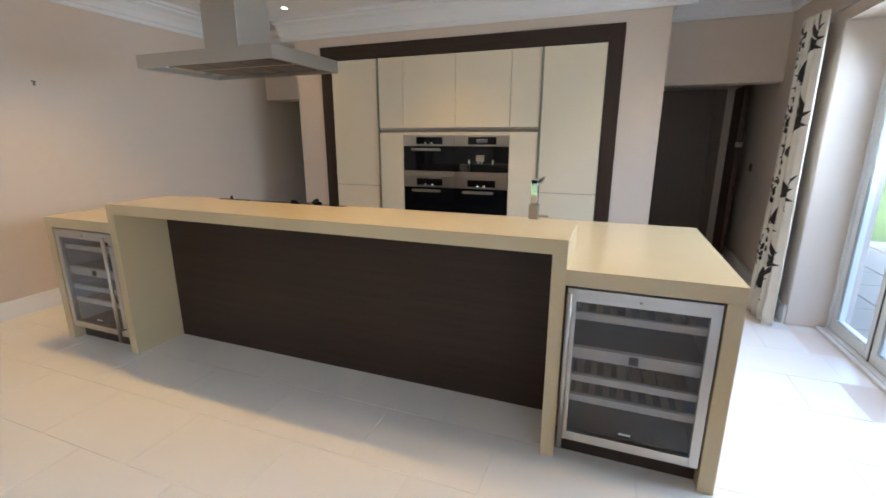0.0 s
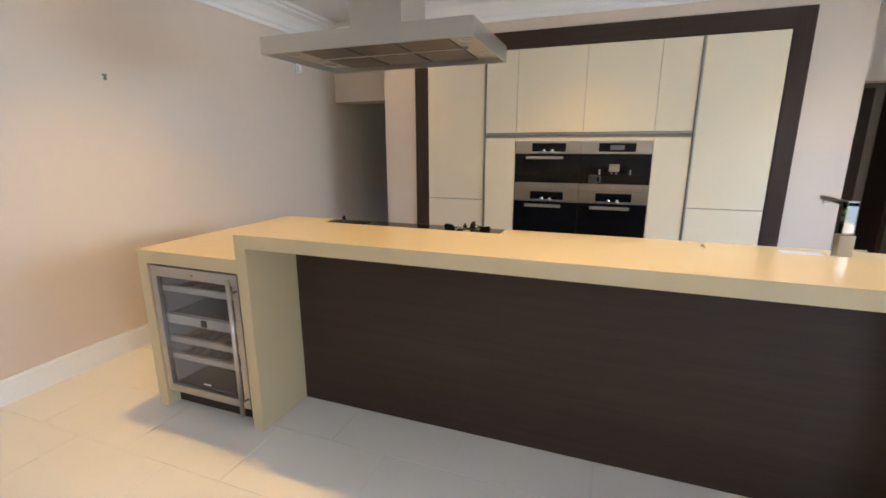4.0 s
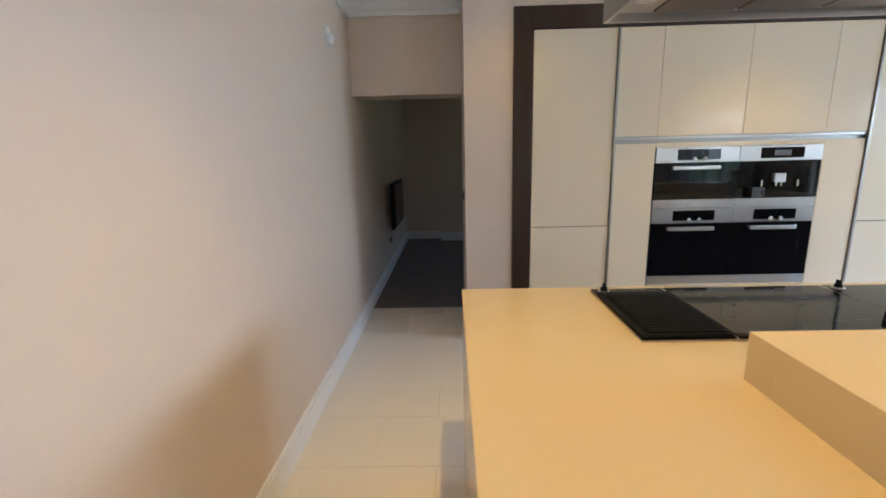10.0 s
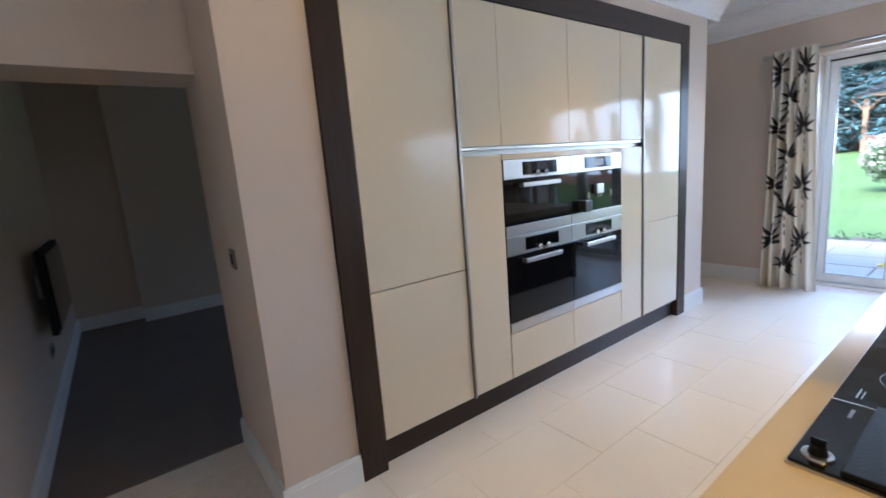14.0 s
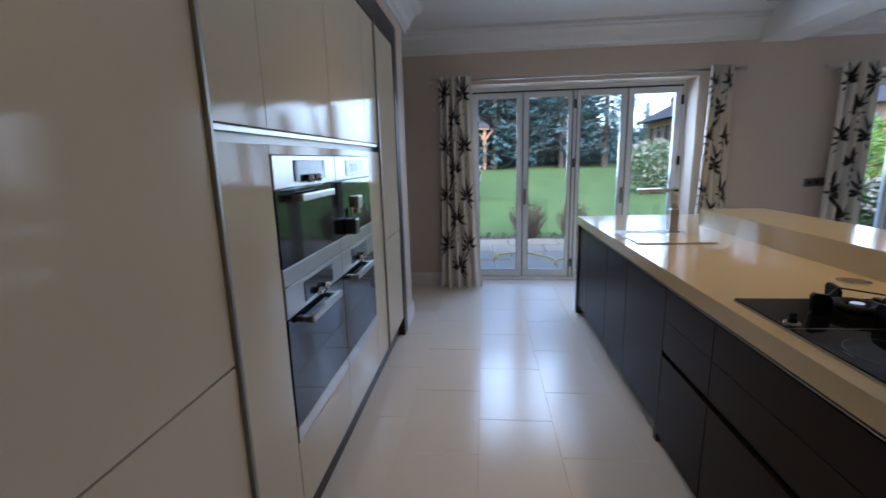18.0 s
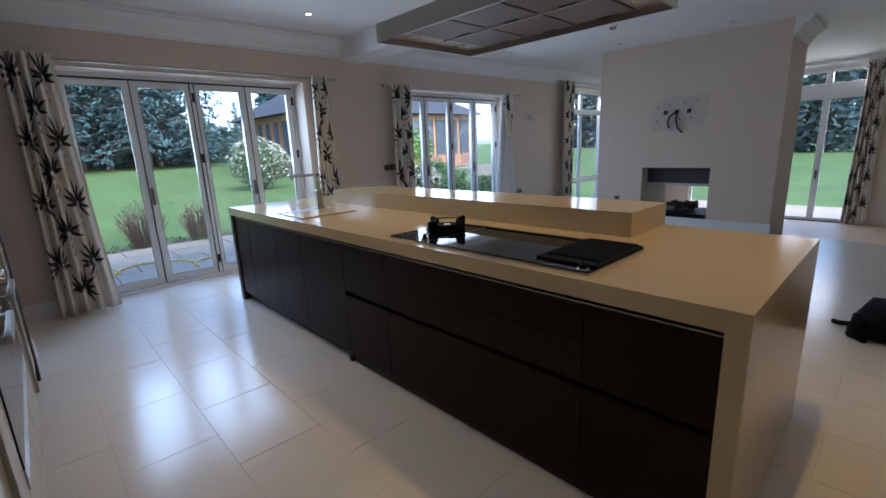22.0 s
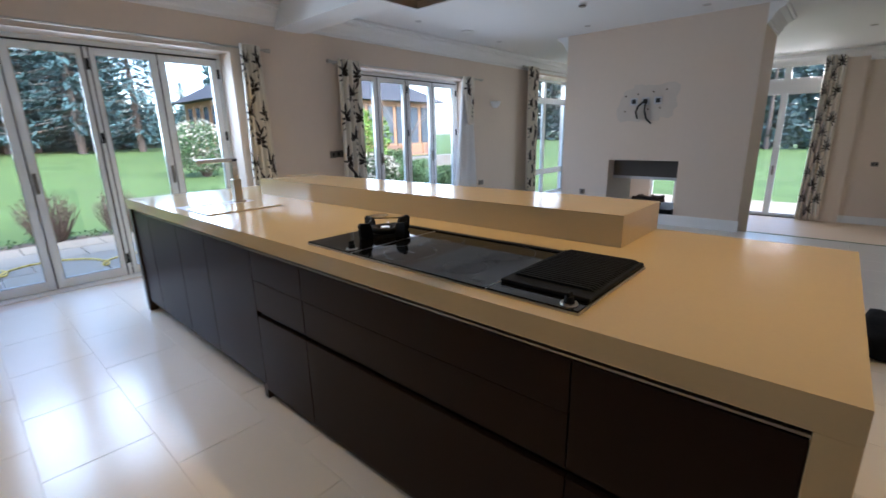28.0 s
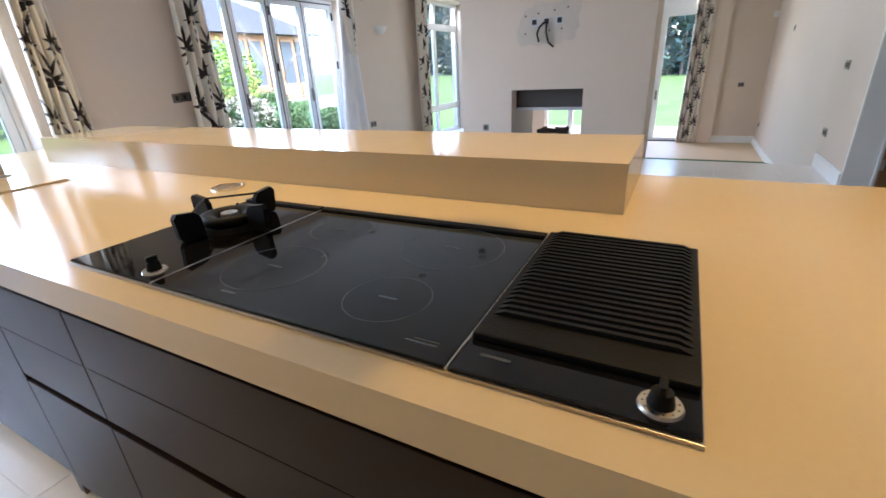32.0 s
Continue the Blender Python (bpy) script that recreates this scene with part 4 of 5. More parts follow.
def curtain_pole(p0, p1, wall, label):
    t = thing("curtain_pole", *((Vector(p0) + Vector(p1)) / 2), label, "curtain pole", "steel curtain poles")
    part("pole", rod(bmesh.new(), p0, p1, 0.011, seg=14), STEEL, t, smooth=True)
    d = (Vector(p1) - Vector(p0)).normalized()
    for p, s in ((p0, -1), (p1, 1)):
        part("finial", rod(bmesh.new(), Vector(p), Vector(p) + d * s * 0.06, 0.018, 0.024, 16), STEEL, t)
    for f in (0.03, 0.5, 0.97):
        c = Vector(p0).lerp(Vector(p1), f)
        w = Vector(wall(c))
        part("bracket", rod(rod(bmesh.new(), c, w, 0.007, seg=10), w, w + (c - w).normalized() * 0.008, 0.024, seg=16), STEEL, t)
    return t


curtain_pole((2.03, 1.90, 2.275), (2.03, 4.96, 2.275), lambda c: (EX, c[1], c[2]), "slim brushed steel curtain pole over the garden doors")
curtain_pole((2.03, -2.02, 2.25), (2.03, 1.03, 2.25), lambda c: (EX, c[1], c[2]), "slim brushed steel curtain pole over the folding doors")
curtain_pole((2.03, -6.1, 2.6), (2.03, -3.5, 2.6), lambda c: (EX, c[1], c[2]), "slim brushed steel curtain pole over the lounge window")
curtain_pole((-2.7, -7.6, 2.72), (0.9, -7.6, 2.72), lambda c: (c[0], -7.7, c[2]), "slim brushed steel curtain pole over the lounge doors")


# ---- fittings ----
def downlight(x, y, lit, power=5.0):
    t = thing("downlight", x, y, CZ - 0.01, "small recessed ceiling downlight with a chrome ring" + (", lit" if lit else ", unlit"), "ceiling light", "downlights")
    part("ring", ring(bmesh.new(), (x, y, CZ - 0.008), 0.03, 0.043, 0.008, 28), CHROME, t)
    part("lamp", rod(bmesh.new(), (x, y, CZ - 0.006), (x, y, CZ - 0.001), 0.03, seg=20), BULB if lit else GREYCAV, t)
    if lit:
        spot_lamp("downlight_beam", x, y, CZ - 0.012, power, (1.0, 0.60, 0.17), 100, 0.022, 0.8)
    return t


for x, y, lit in ((0.93, 4.38, True), (-0.87, 4.38, 9.0), (-2.65, 4.7, 2.5), (1.27, 2.53, 10.0), (-0.74, 2.79, 21.0), (-2.75, 2.75, 20.0), (1.51, 0.0, False), (-1.40, -0.05, False), (1.54, -1.89, False), (0.06, -1.90, False), (-1.41, -1.92, False), (-2.9, -1.9, False), (-2.95, -5.0, False), (-3.0, 0.2, False)):
    downlight(x, y, lit, 5.0 if lit is True else lit)
det = thing("ceiling_speaker", 1.44, -0.94, CZ - 0.01, "round white ceiling speaker grille", "speaker")
part("grille", rod(bmesh.new(), (1.44, -0.94, CZ - 0.008), (1.44, -0.94, CZ), 0.09, 0.095, 32), WHITE, det)
part("rim", ring(bmesh.new(), (1.44, -0.94, CZ - 0.011), 0.09, 0.1, 0.01, 32), PLASTIC, det)
al = thing("smoke_alarm", -0.366, -0.8, CZ - 0.04, "small dark-collared smoke alarm on the ceiling", "smoke alarm")
part("base", rod(bmesh.new(), (-0.366, -0.8, CZ - 0.02), (-0.366, -0.8, CZ), 0.05, seg=28), PLASTIC, al)
part("collar", rod(bmesh.new(), (-0.366, -0.8, CZ - 0.035), (-0.366, -0.8, CZ - 0.02), 0.042, seg=28), BRONZE, al)


def wall_plate(name, x, y, z, face, w, h, material, label, category, rockers=1):
    """A flat electrical plate on a wall; face: the way it looks, as +x, -x, +y or -y."""
    t = thing(name, x, y, z, label, category, "electrical plates")
    s = 1 if face[0] == "+" else -1
    def at(d0, d1, a, b, c, d, bev=0.002):
        if face[1] == "x":
            return B((*sorted((x + s * d0, x + s * d1)), y + a, y + b, z + c, z + d), bevel=bev)
        return B((x + a, x + b, *sorted((y + s * d0, y + s * d1)), z + c, z + d), bevel=bev)
    part("plate", at(0, 0.008, -w / 2, w / 2, -h / 2, h / 2), material, t)
    for i in range(rockers):
        a = -w / 2 + w * (i + 0.5) / rockers
        part("switch", at(0.008, 0.012, a - 0.016, a + 0.016, -h * 0.25, h * 0.25, 0.001), PLASTIC if material is PLASTIC else DARK, t)
    return t


wall_plate("light_switch", WX, 2.0, 1.13, "+x", 0.088, 0.088, PLASTIC, "white light switch plate on the beige wall", "switch")
wall_plate("light_switch", -2.90, 5.45, 1.137, "-x", 0.088, 0.088, BRONZE, "bronze light switch on the side of the pier", "switch")
wall_plate("light_switch", EX, 1.055, 1.12, "-x", 0.088, 0.088, BRONZE, "bronze light switch beside the curtain", "switch")
wall_plate("light_switch", EX, 0.935, 1.125, "-x", 0.148, 0.088, BRONZE, "bronze double switch beside the curtain", "switch", 2)
wall_plate("wall_socket", EX, -2.17, 0.46, "-x", 0.148, 0.088, BRONZE, "bronze double socket low on the beige wall", "socket", 2)
wall_plate("wall_socket", 0.208, -2.383, 0.398, "+y", 0.088, 0.088, BRONZE, "bronze socket low on the chimney wall", "socket")
wall_plate("wall_socket", WX, -2.40, 0.39, "+x", 0.148, 0.088, BRONZE, "bronze double socket low on the west wall", "socket", 2)
wall_plate("light_switch", WX, -2.24, 1.08, "+x", 0.148, 0.088, BRONZE, "bronze double switch on the west wall", "switch", 2)
wall_plate("light_switch", WX, -5.67, 1.56, "+x", 0.088, 0.088, BRONZE, "bronze control plate on the lounge wall", "switch")
wall_plate("wall_socket", WX, -7.3, -0.16, "+x", 0.148, 0.088, BRONZE, "bronze socket low on the lounge wall", "socket")
wall_plate("light_switch", -3.4, -7.7, 0.605, "+y", 0.11, 0.088, BRONZE, "bronze double switch on the lounge end wall", "switch", 2)
wall_plate("wall_socket", WX, 7.45, 0.40, "+x", 0.148, 0.088, BRONZE, "bronze socket in the dim side room", "socket", 2)
wall_plate("wall_socket", WX, 7.75, 0.62, "+x", 0.088, 0.088, BRONZE, "bronze aerial socket below the television", "socket")

pir = thing("alarm_sensor", WX, 4.935, 2.2, "small white motion sensor high on the beige wall", "sensor")
part("back", B((WX, WX + 0.018, 4.895, 4.975, 2.19, 2.31), bevel=0.005), PLASTIC, pir)
part("lens", B((WX + 0.018, WX + 0.045, 4.903, 4.967, 2.2, 2.26), bevel=0.012), WHITE, pir)
pir2 = thing("alarm_sensor", -3.76, -7.66, 1.85, "small white motion sensor in the lounge corner", "sensor")
part("back", B((-3.81, -3.72, -7.7, -7.64, 1.84, 1.95), bevel=0.01), PLASTIC, pir2)
for cx, name, y, z, fx in ((WX, "wall_light", -3.59, 1.9, 1), (EX, "wall_light", -2.6, 1.86, -1)):
    t = thing(name, cx, y, z, "white plaster half-bowl wall light, unlit", "wall light", "wall lights")
    bm = bmesh.new()
    n = 14
    rings_ = []
    for zz, r in ((-0.05, 0.05), (-0.02, 0.1), (0.03, 0.13), (0.06, 0.135)):
        rings_.append([bm.verts.new((cx + fx * r * 0.75 * math.sin(math.pi * k / n), y + r * math.cos(math.pi * k / n), z + zz)) for k in range(n + 1)])
    for a, b in zip(rings_, rings_[1:]):
        for k in range(n):
            bm.faces.new([a[k], a[k + 1], b[k + 1], b[k]])
    bm.faces.new(rings_[0])
    part("bowl", bm, CEIL, t, smooth=True)
    part("back_plate", B((*sorted((cx, cx + fx * 0.012)), y - 0.05, y + 0.05, z - 0.03, z + 0.05)), WHITE, t)

hook = thing("wall_bracket", WX, 2.946, 1.87, "small brown plug and screws in the beige wall", "bracket")
part("plate", B((WX, WX + 0.006, 2.927, 2.957, 1.893, 1.907), bevel=0.002), BRONZE, hook)
part("stem", B((WX, WX + 0.012, 2.937, 2.949, 1.868, 1.893), bevel=0.002), BRONZE, hook)
part("screw", rod(bmesh.new(), (WX, 2.935, 1.875), (WX + 0.014, 2.935, 1.875), 0.004, seg=8), BRONZE, hook)

# ---- chimney wall ----
scar = thing("tv_patch", -0.68, -2.37, 1.5, "grey unpainted patch with loose television cables", "wall patch")
SCAR = mat("bare_filler", (0.545, 0.475, 0.41), 0.8, vary=0.14, scale=6, fine=0.7)
bm = bmesh.new()
rnd = random.Random(4)
loop = []
for i in range(40):
    a = 2 * math.pi * i / 40
    c, s = math.cos(a), math.sin(a)
    k = 1 / max(abs(c) / 0.41, abs(s) / 0.25)
    k = min(k, 0.46) * (1 + rnd.uniform(-0.09, 0.05)) * (0.86 if 0.2 < a < 0.9 or 3.3 < a < 4.0 else 1)
    loop.append(bm.verts.new((-0.68 + c * k, -2.3818, 1.725 + s * k)))
bm.faces.new(loop)
ext = bmesh.ops.extrude_face_region(bm, geom=bm.faces[:])
bmesh.ops.translate(bm, vec=(0, -0.001, 0), verts=[v for v in ext["geom"] if isinstance(v, bmesh.types.BMVert)])
part("filler_patch", bm, SCAR, scar)
for cx in (-0.50, -0.66, -0.83):
    b = part("back_box", B((cx - 0.052, cx + 0.052, -2.381, -2.372, 1.70, 1.80), bevel=0.002), GREYCAV, scar, "grey metal back box")
    part("opening", B((cx - 0.03, cx + 0.03, -2.372, -2.369, 1.72, 1.78)), DARK, b)
for cx, cz in ((-0.38, 1.83), (-0.55, 1.85), (-0.76, 1.87), (-0.93, 1.89), (-0.38, 1.62), (-0.7, 1.64), (-0.86, 1.65)):
    part("screw_hole", rod(bmesh.new(), (cx, -2.381, cz), (cx, -2.376, cz), 0.012, seg=10), TWIG, scar)
for pts in (((-0.64, 1.74), (-0.57, 1.68), (-0.545, 1.60), (-0.575, 1.51)), ((-0.67, 1.74), (-0.665, 1.62), (-0.70, 1.50), (-0.77, 1.44))):
    bm = bmesh.new()
    for (a, b), (c, d) in zip(pts, pts[1:]):
        rod(bm, (a, -2.35, b), (c, -2.345, d), 0.012, seg=8)
    part("cable", bm, CAST, scar)

SOOT = mat("dark_brown_metal", (0.055, 0.045, 0.04), 0.5, vary=0.15)
fire = thing("fireplace", -0.685, -2.9, 0.06, "see-through fireplace with a black tray of logs", "fireplace")
part("smoke_hood", B((-1.18, -0.19, -3.3, -2.62, 0.63, 0.915)), SOOT, fire, "dark metal smoke hood")
part("hood_edge", B((-1.18, -0.19, -2.64, -2.6, 0.62, 0.66)), GREYCAV, fire)
part("tray", B((-1.12, -0.25, -3.25, -2.48, 0.06, 0.2), bevel=0.01), CAST, fire, "black metal fire tray")
part("hearth", B((-1.18, -0.19, -3.45, -2.39, 0.05, 0.06)), CAST, fire)
rnd = random.Random(8)
for i in range(16):
    a = rnd.uniform(0, math.pi)
    cx, cy, cz = -0.72 + rnd.uniform(-0.22, 0.22), -2.85 + rnd.uniform(-0.12, 0.12), 0.23 + rnd.uniform(0, 0.1)
    d = Vector((math.cos(a), math.sin(a) * 0.5, rnd.uniform(-0.25, 0.25))) * rnd.uniform(0.06, 0.13)
    part("log", rod(bmesh.new(), Vector((cx, cy, cz)) - d, Vector((cx, cy, cz)) + d, rnd.uniform(0.025, 0.04), rnd.uniform(0.02, 0.035), 9), BARK, fire)

# ---- side room, passage and hall ----
tv = thing("television", -3.72, 7.6, 0.58, "black flat television on a wall bracket in the dark room", "television")
part("screen", B((-3.705, -3.69, 7.12, 8.08, 0.61, 1.11), bevel=0.004), BLACK, tv)
part("casing", B((-3.745, -3.705, 7.09, 8.11, 0.58, 1.14), bevel=0.006), CAST, tv)
part("bracket", B((-3.81, -3.745, 7.45, 7.75, 0.78, 0.95)), BRONZE, tv)

DOORB = mat("brown_passage_door", (0.12, 0.08, 0.06), 0.4, vary=0.2, scale=2.2, stretch=(14, 14, 0.6), fine=0.7)
pd = thing("door_4", 1.3, 6.97, 0, "dark brown flush doors across the passage end, closed", "door")
pd["kind"] = "structure"
part("leaf", B((1.16, 1.80, 6.95, 6.99, 0.005, 2.03), bevel=0.003), DOORB, pd)
part("leaf", B((1.805, 1.915, 6.955, 6.99, 0.005, 2.03), bevel=0.003), DOORB, pd, "narrow brown side leaf")
part("open_leaf", B((1.99, 2.035, 6.5, 6.94, 0.008, 2.02), bevel=0.003), mat("red_brown_door_edge", (0.06, 0.026, 0.017), 0.45, vary=0.2, scale=2.2, stretch=(14, 14, 0.6)), pd, "dark red-brown leaf folded open")
part("architrave", B((1.08, 1.155, 6.96, 7.0, 0, 2.1), (2.118 - 0.02, 2.118, 6.96, 7.0, 0, 2.1)), PLASTER, pd)
part("latch", B((1.975, 2.05, 6.47, 6.499, 1.36, 1.42), bevel=0.004), CHROME, pd)
wall_plate("light_switch", EX, 6.3, 1.15, "-x", 0.088, 0.088, BRONZE, "bronze light switch in the passage", "switch")

wd = thing("door_5", -4.06, -1.42, 0, "dark brown flush door standing open in a white frame", "door")
wd["kind"] = "structure"
part("lining", B((WX - 0.215, WX + 0.003, -1.46, -1.43, 0, 2.03), (WX - 0.215, WX + 0.003, -0.23, -0.2, 0, 2.03), (WX - 0.215, WX + 0.003, -1.43, -0.23, 2.0, 2.03)), WHITE, wd)
part("stop", B((WX - 0.235, WX - 0.215, -1.46, -1.415, 0, 2.03)), WHITE, wd)
lf = part("leaf", B((-4.86, -4.05, -1.425, -1.385, 0.008, 1.998), bevel=0.003), mat("brown_door_veneer", (0.17, 0.08, 0.032), 0.4, vary=0.25, scale=2, stretch=(9, 9, 0.6)), wd)
for z in (0.25, 1.0, 1.75):
    part("hinge", B((-4.065, -4.035, -1.40, -1.37, z - 0.05, z + 0.05), bevel=0.002), CHROME, lf)
solid("wall_hall", B((-5.7, -5.6, -2.1, 0.1, 0, CZ), (-5.6, WX - 0.24, -2.1, -2.0, 0, CZ), (-5.6, WX - 0.24, 0.0, 0.1, 0, CZ)), PLASTER, "beige painted walls of the hall beyond the door", "wall")
solid("floor_hall", B((-5.6, WX - 0.24, -2.0, 0.0, -0.1, 0.002)), TILE, "cream tiled hall floor", "floor")
solid("ceiling_hall", B((-5.6, WX - 0.24, -2.0, 0.0, CZ, CZ + 0.1)), CEIL, "white hall ceiling", "ceiling")

# ---- loose things on the floor ----
FABRIC = mat("black_nylon", (0.006, 0.006, 0.007), 0.8, spec=0.15, vary=0.3, scale=12, bump=0.3, bump_scale=90)


def lump(bm, c, r, seed, n=14):
    t = bmesh.new()
    bmesh.ops.create_icosphere(t, subdivisions=3, radius=1)
    for v in t.verts:
        k = 1 + 0.22 * noise.noise(v.co * 1.7 + Vector((seed, 0, 0)))
        q = v.co.normalized()
        q = Vector([math.copysign(abs(w) ** 0.75, w) for w in q])
        v.co = Vector((c[0] + q[0] * r[0] * k, c[1] + q[1] * r[1] * k, max(c[2] + q[2] * r[2] * k, 0.002)))
    me = bpy.data.meshes.new("t")
    t.to_mesh(me)
    t.free()
    bm.from_mesh(me)
    bpy.data.meshes.remove(me)
    return bm


bag = thing("camera_bag", -3.3, 0.95, 0, "black nylon camera bag with straps lying on the tiles", "bag")
part("body", lump(bmesh.new(), (-3.24, 0.93, 0.12), (0.14, 0.2, 0.13), 2), FABRIC, bag, smooth=True)
part("pocket", lump(bmesh.new(), (-3.13, 1.0, 0.08), (0.07, 0.13, 0.08), 5), FABRIC, bag, smooth=True)
for pts in (((-3.15, 0.9, 0.05), (-3.06, 0.86, 0.03), (-2.99, 0.83, 0.012), (-2.97, 0.80, 0.01)), ((-3.2, 0.98, 0.2), (-3.08, 1.02, 0.1), (-3.07, 1.06, 0.02), (-3.16, 1.12, 0.012))):
    bm = bmesh.new()
    for a, b in zip(pts, pts[1:]):
        rod(bm, a, b, 0.018, seg=8)
    part("strap", bm, FABRIC, bag)
sack = thing("rucksack", -3.55, 0.1, 0, "slumped black nylon rucksack on the tiles by the wall", "bag")
part("body", lump(bmesh.new(), (-3.56, 0.1, 0.13), (0.2, 0.2, 0.14), 14), FABRIC, sack, smooth=True)
part("pocket", lump(bmesh.new(), (-3.42, 0.19, 0.07), (0.09, 0.12, 0.07), 17), FABRIC, sack, smooth=True)
part("strap", rod(rod(bmesh.new(), (-3.5, 0.0, 0.26), (-3.42, 0.08, 0.29), 0.014, seg=8), (-3.42, 0.08, 0.29), (-3.44, 0.2, 0.2), 0.014, seg=8), FABRIC, sack)
tub = thing("plastic_tub", -3.53, 0.52, 0, "white plastic tub with a lime green lid", "tub")
part("tub", rod(bmesh.new(), (-3.53, 0.52, 0.001), (-3.53, 0.52, 0.12), 0.1, 0.115, 28), PLASTIC, tub, smooth=False)
part("lid", rod(bmesh.new(), (-3.53, 0.52, 0.12), (-3.53, 0.52, 0.14), 0.119, 0.115, 28), mat("lime_plastic", (0.28, 0.50, 0.03), 0.4), tub, "lime green lid")
sat = thing("leather_bag", -3.52, 0.95, 0, "soft brown leather holdall on the tiles", "bag")
LEATHER = mat("brown_leather", (0.20, 0.07, 0.03), 0.5, vary=0.25, scale=9, bump=0.2, bump_scale=60)
part("body", lump(bmesh.new(), (-3.53, 0.95, 0.1), (0.12, 0.22, 0.1), 9), LEATHER, sat, smooth=True)
part("handle", rod(rod(bmesh.new(), (-3.52, 0.86, 0.19), (-3.5, 0.94, 0.25), 0.012), (-3.5, 0.94, 0.25), (-3.52, 1.04, 0.19), 0.012), LEATHER, sat)


# ---- garden ----
def ground_z(x, y):
    k = min(max((-2.5 - y) / 4.0, 0), 1) * min(max((9 - x) / 5, 0), 1)
    return -0.14 - 0.52 * k * k * (3 - 2 * k) + 0.024 * min(max(x - 6, 0), 40) * (1 - k)


bm = bmesh.new()
xs = [-400, -120, -40, -12, -4.3, 2.54] + [3 + i * 0.75 for i in range(14)] + [14, 16, 18, 21, 24, 28, 32, 38, 46, 80, 160, 400]
ys = [-400, -120, -60, -40, -30, -22, -16, -12, -9.5, -7.95] + [-7.5 + i * 0.5 for i in range(16)] + [1, 4, 8, 9.8, 12, 18, 26, 40, 80, 160, 400]
grid = [[bm.verts.new((x, y, ground_z(x, y) - (0.9 if -4.2 < x < 2.5 and -7.9 < y < 9.7 else 0))) for y in ys] for x in xs]
for i in range(len(xs) - 1):
    for j in range(len(ys) - 1):
        bm.faces.new([grid[i][j], grid[i + 1][j], grid[i + 1][j + 1], grid[i][j + 1]])
solid("ground", bm, LAWN, "mown green lawn rising gently away from the house", "lawn", smooth=True)

pav = solid("pavement", B((2.54, 5.35, -2.2, 9.0, -0.2, -0.10)), GROUT, "bed of the garden terrace", "terrace")
rnd = random.Random(21)
me = None
slabs = []
for w, d in ((0.58, 0.58), (0.58, 0.88)):
    b = bmesh.new()
    box(b, -w / 2, w / 2, -d / 2, d / 2, -0.02, 0.02, bevel=0.006)
    slabs.append((w, d, mesh_of("slab", b, SLAB)))
x = 2.55
i = 0
while x < 5.2:
    y = -2.2 + 0.3 * (i % 2)
    while y < 8.6:
        w, d, m = slabs[rnd.random() < 0.45]
        s = new("slab", m)
        s.parent = pav
        s.location = (x + w / 2, y + d / 2, -0.092 + rnd.uniform(-0.003, 0.003))
        y += d + 0.012
    x += 0.592
    i += 1
solid("pavement_south", B((-4.5, 2.6, -10.6, -7.96, -0.76, -0.645)), SLAB, "pale paved terrace outside the lounge", "terrace")
solid("ground_bed", B((5.36, 5.95, -2.2, 9.0, -0.2, -0.09)), mat("soil", (0.07, 0.05, 0.035), 0.95, vary=0.4, scale=9, bump=0.8, bump_scale=40), "dark soil border along the terrace", "flower bed")


def leaves(bm, c, r, n, size, rnd, flat=0.6, hollow=0.55):
    """Small leaf blades scattered through an uneven ball."""
    for _ in range(n):
        d = Vector((rnd.gauss(0, 1), rnd.gauss(0, 1), rnd.gauss(0, 1))).normalized()
        k = hollow + (1 - hollow) * rnd.random() ** 0.5
        k *= 1 + 0.25 * noise.noise(d * 2.3 + Vector(c))
        p = Vector((c[0] + d[0] * r[0] * k, c[1] + d[1] * r[1] * k, c[2] + d[2] * r[2] * k))
        a = Vector((rnd.gauss(0, 1), rnd.gauss(0, 1), rnd.gauss(0, flat))).normalized()
        b = a.cross(Vector((rnd.gauss(0, 1), rnd.gauss(0, 1), rnd.gauss(0, 1)))).normalized()
        s = size * rnd.uniform(0.6, 1.3)
        vs = [bm.verts.new(p + a * s), bm.verts.new(p + b * s * 0.45), bm.verts.new(p - a * s), bm.verts.new(p - b * s * 0.45)]
        bm.faces.new(vs)
    return bm


def mesh_plain(name, bm, material):
    me = bpy.data.meshes.new(name)
    bm.to_mesh(me)
    bm.free()
    me.materials.append(material)
    return me


def leafy(name, bm, material, parent, label=""):
    bm.transform(Matrix.Translation(-parent.location))
    o = new(name, mesh_plain(name, bm, material))
    o.parent = parent
    return tagged(o, label)


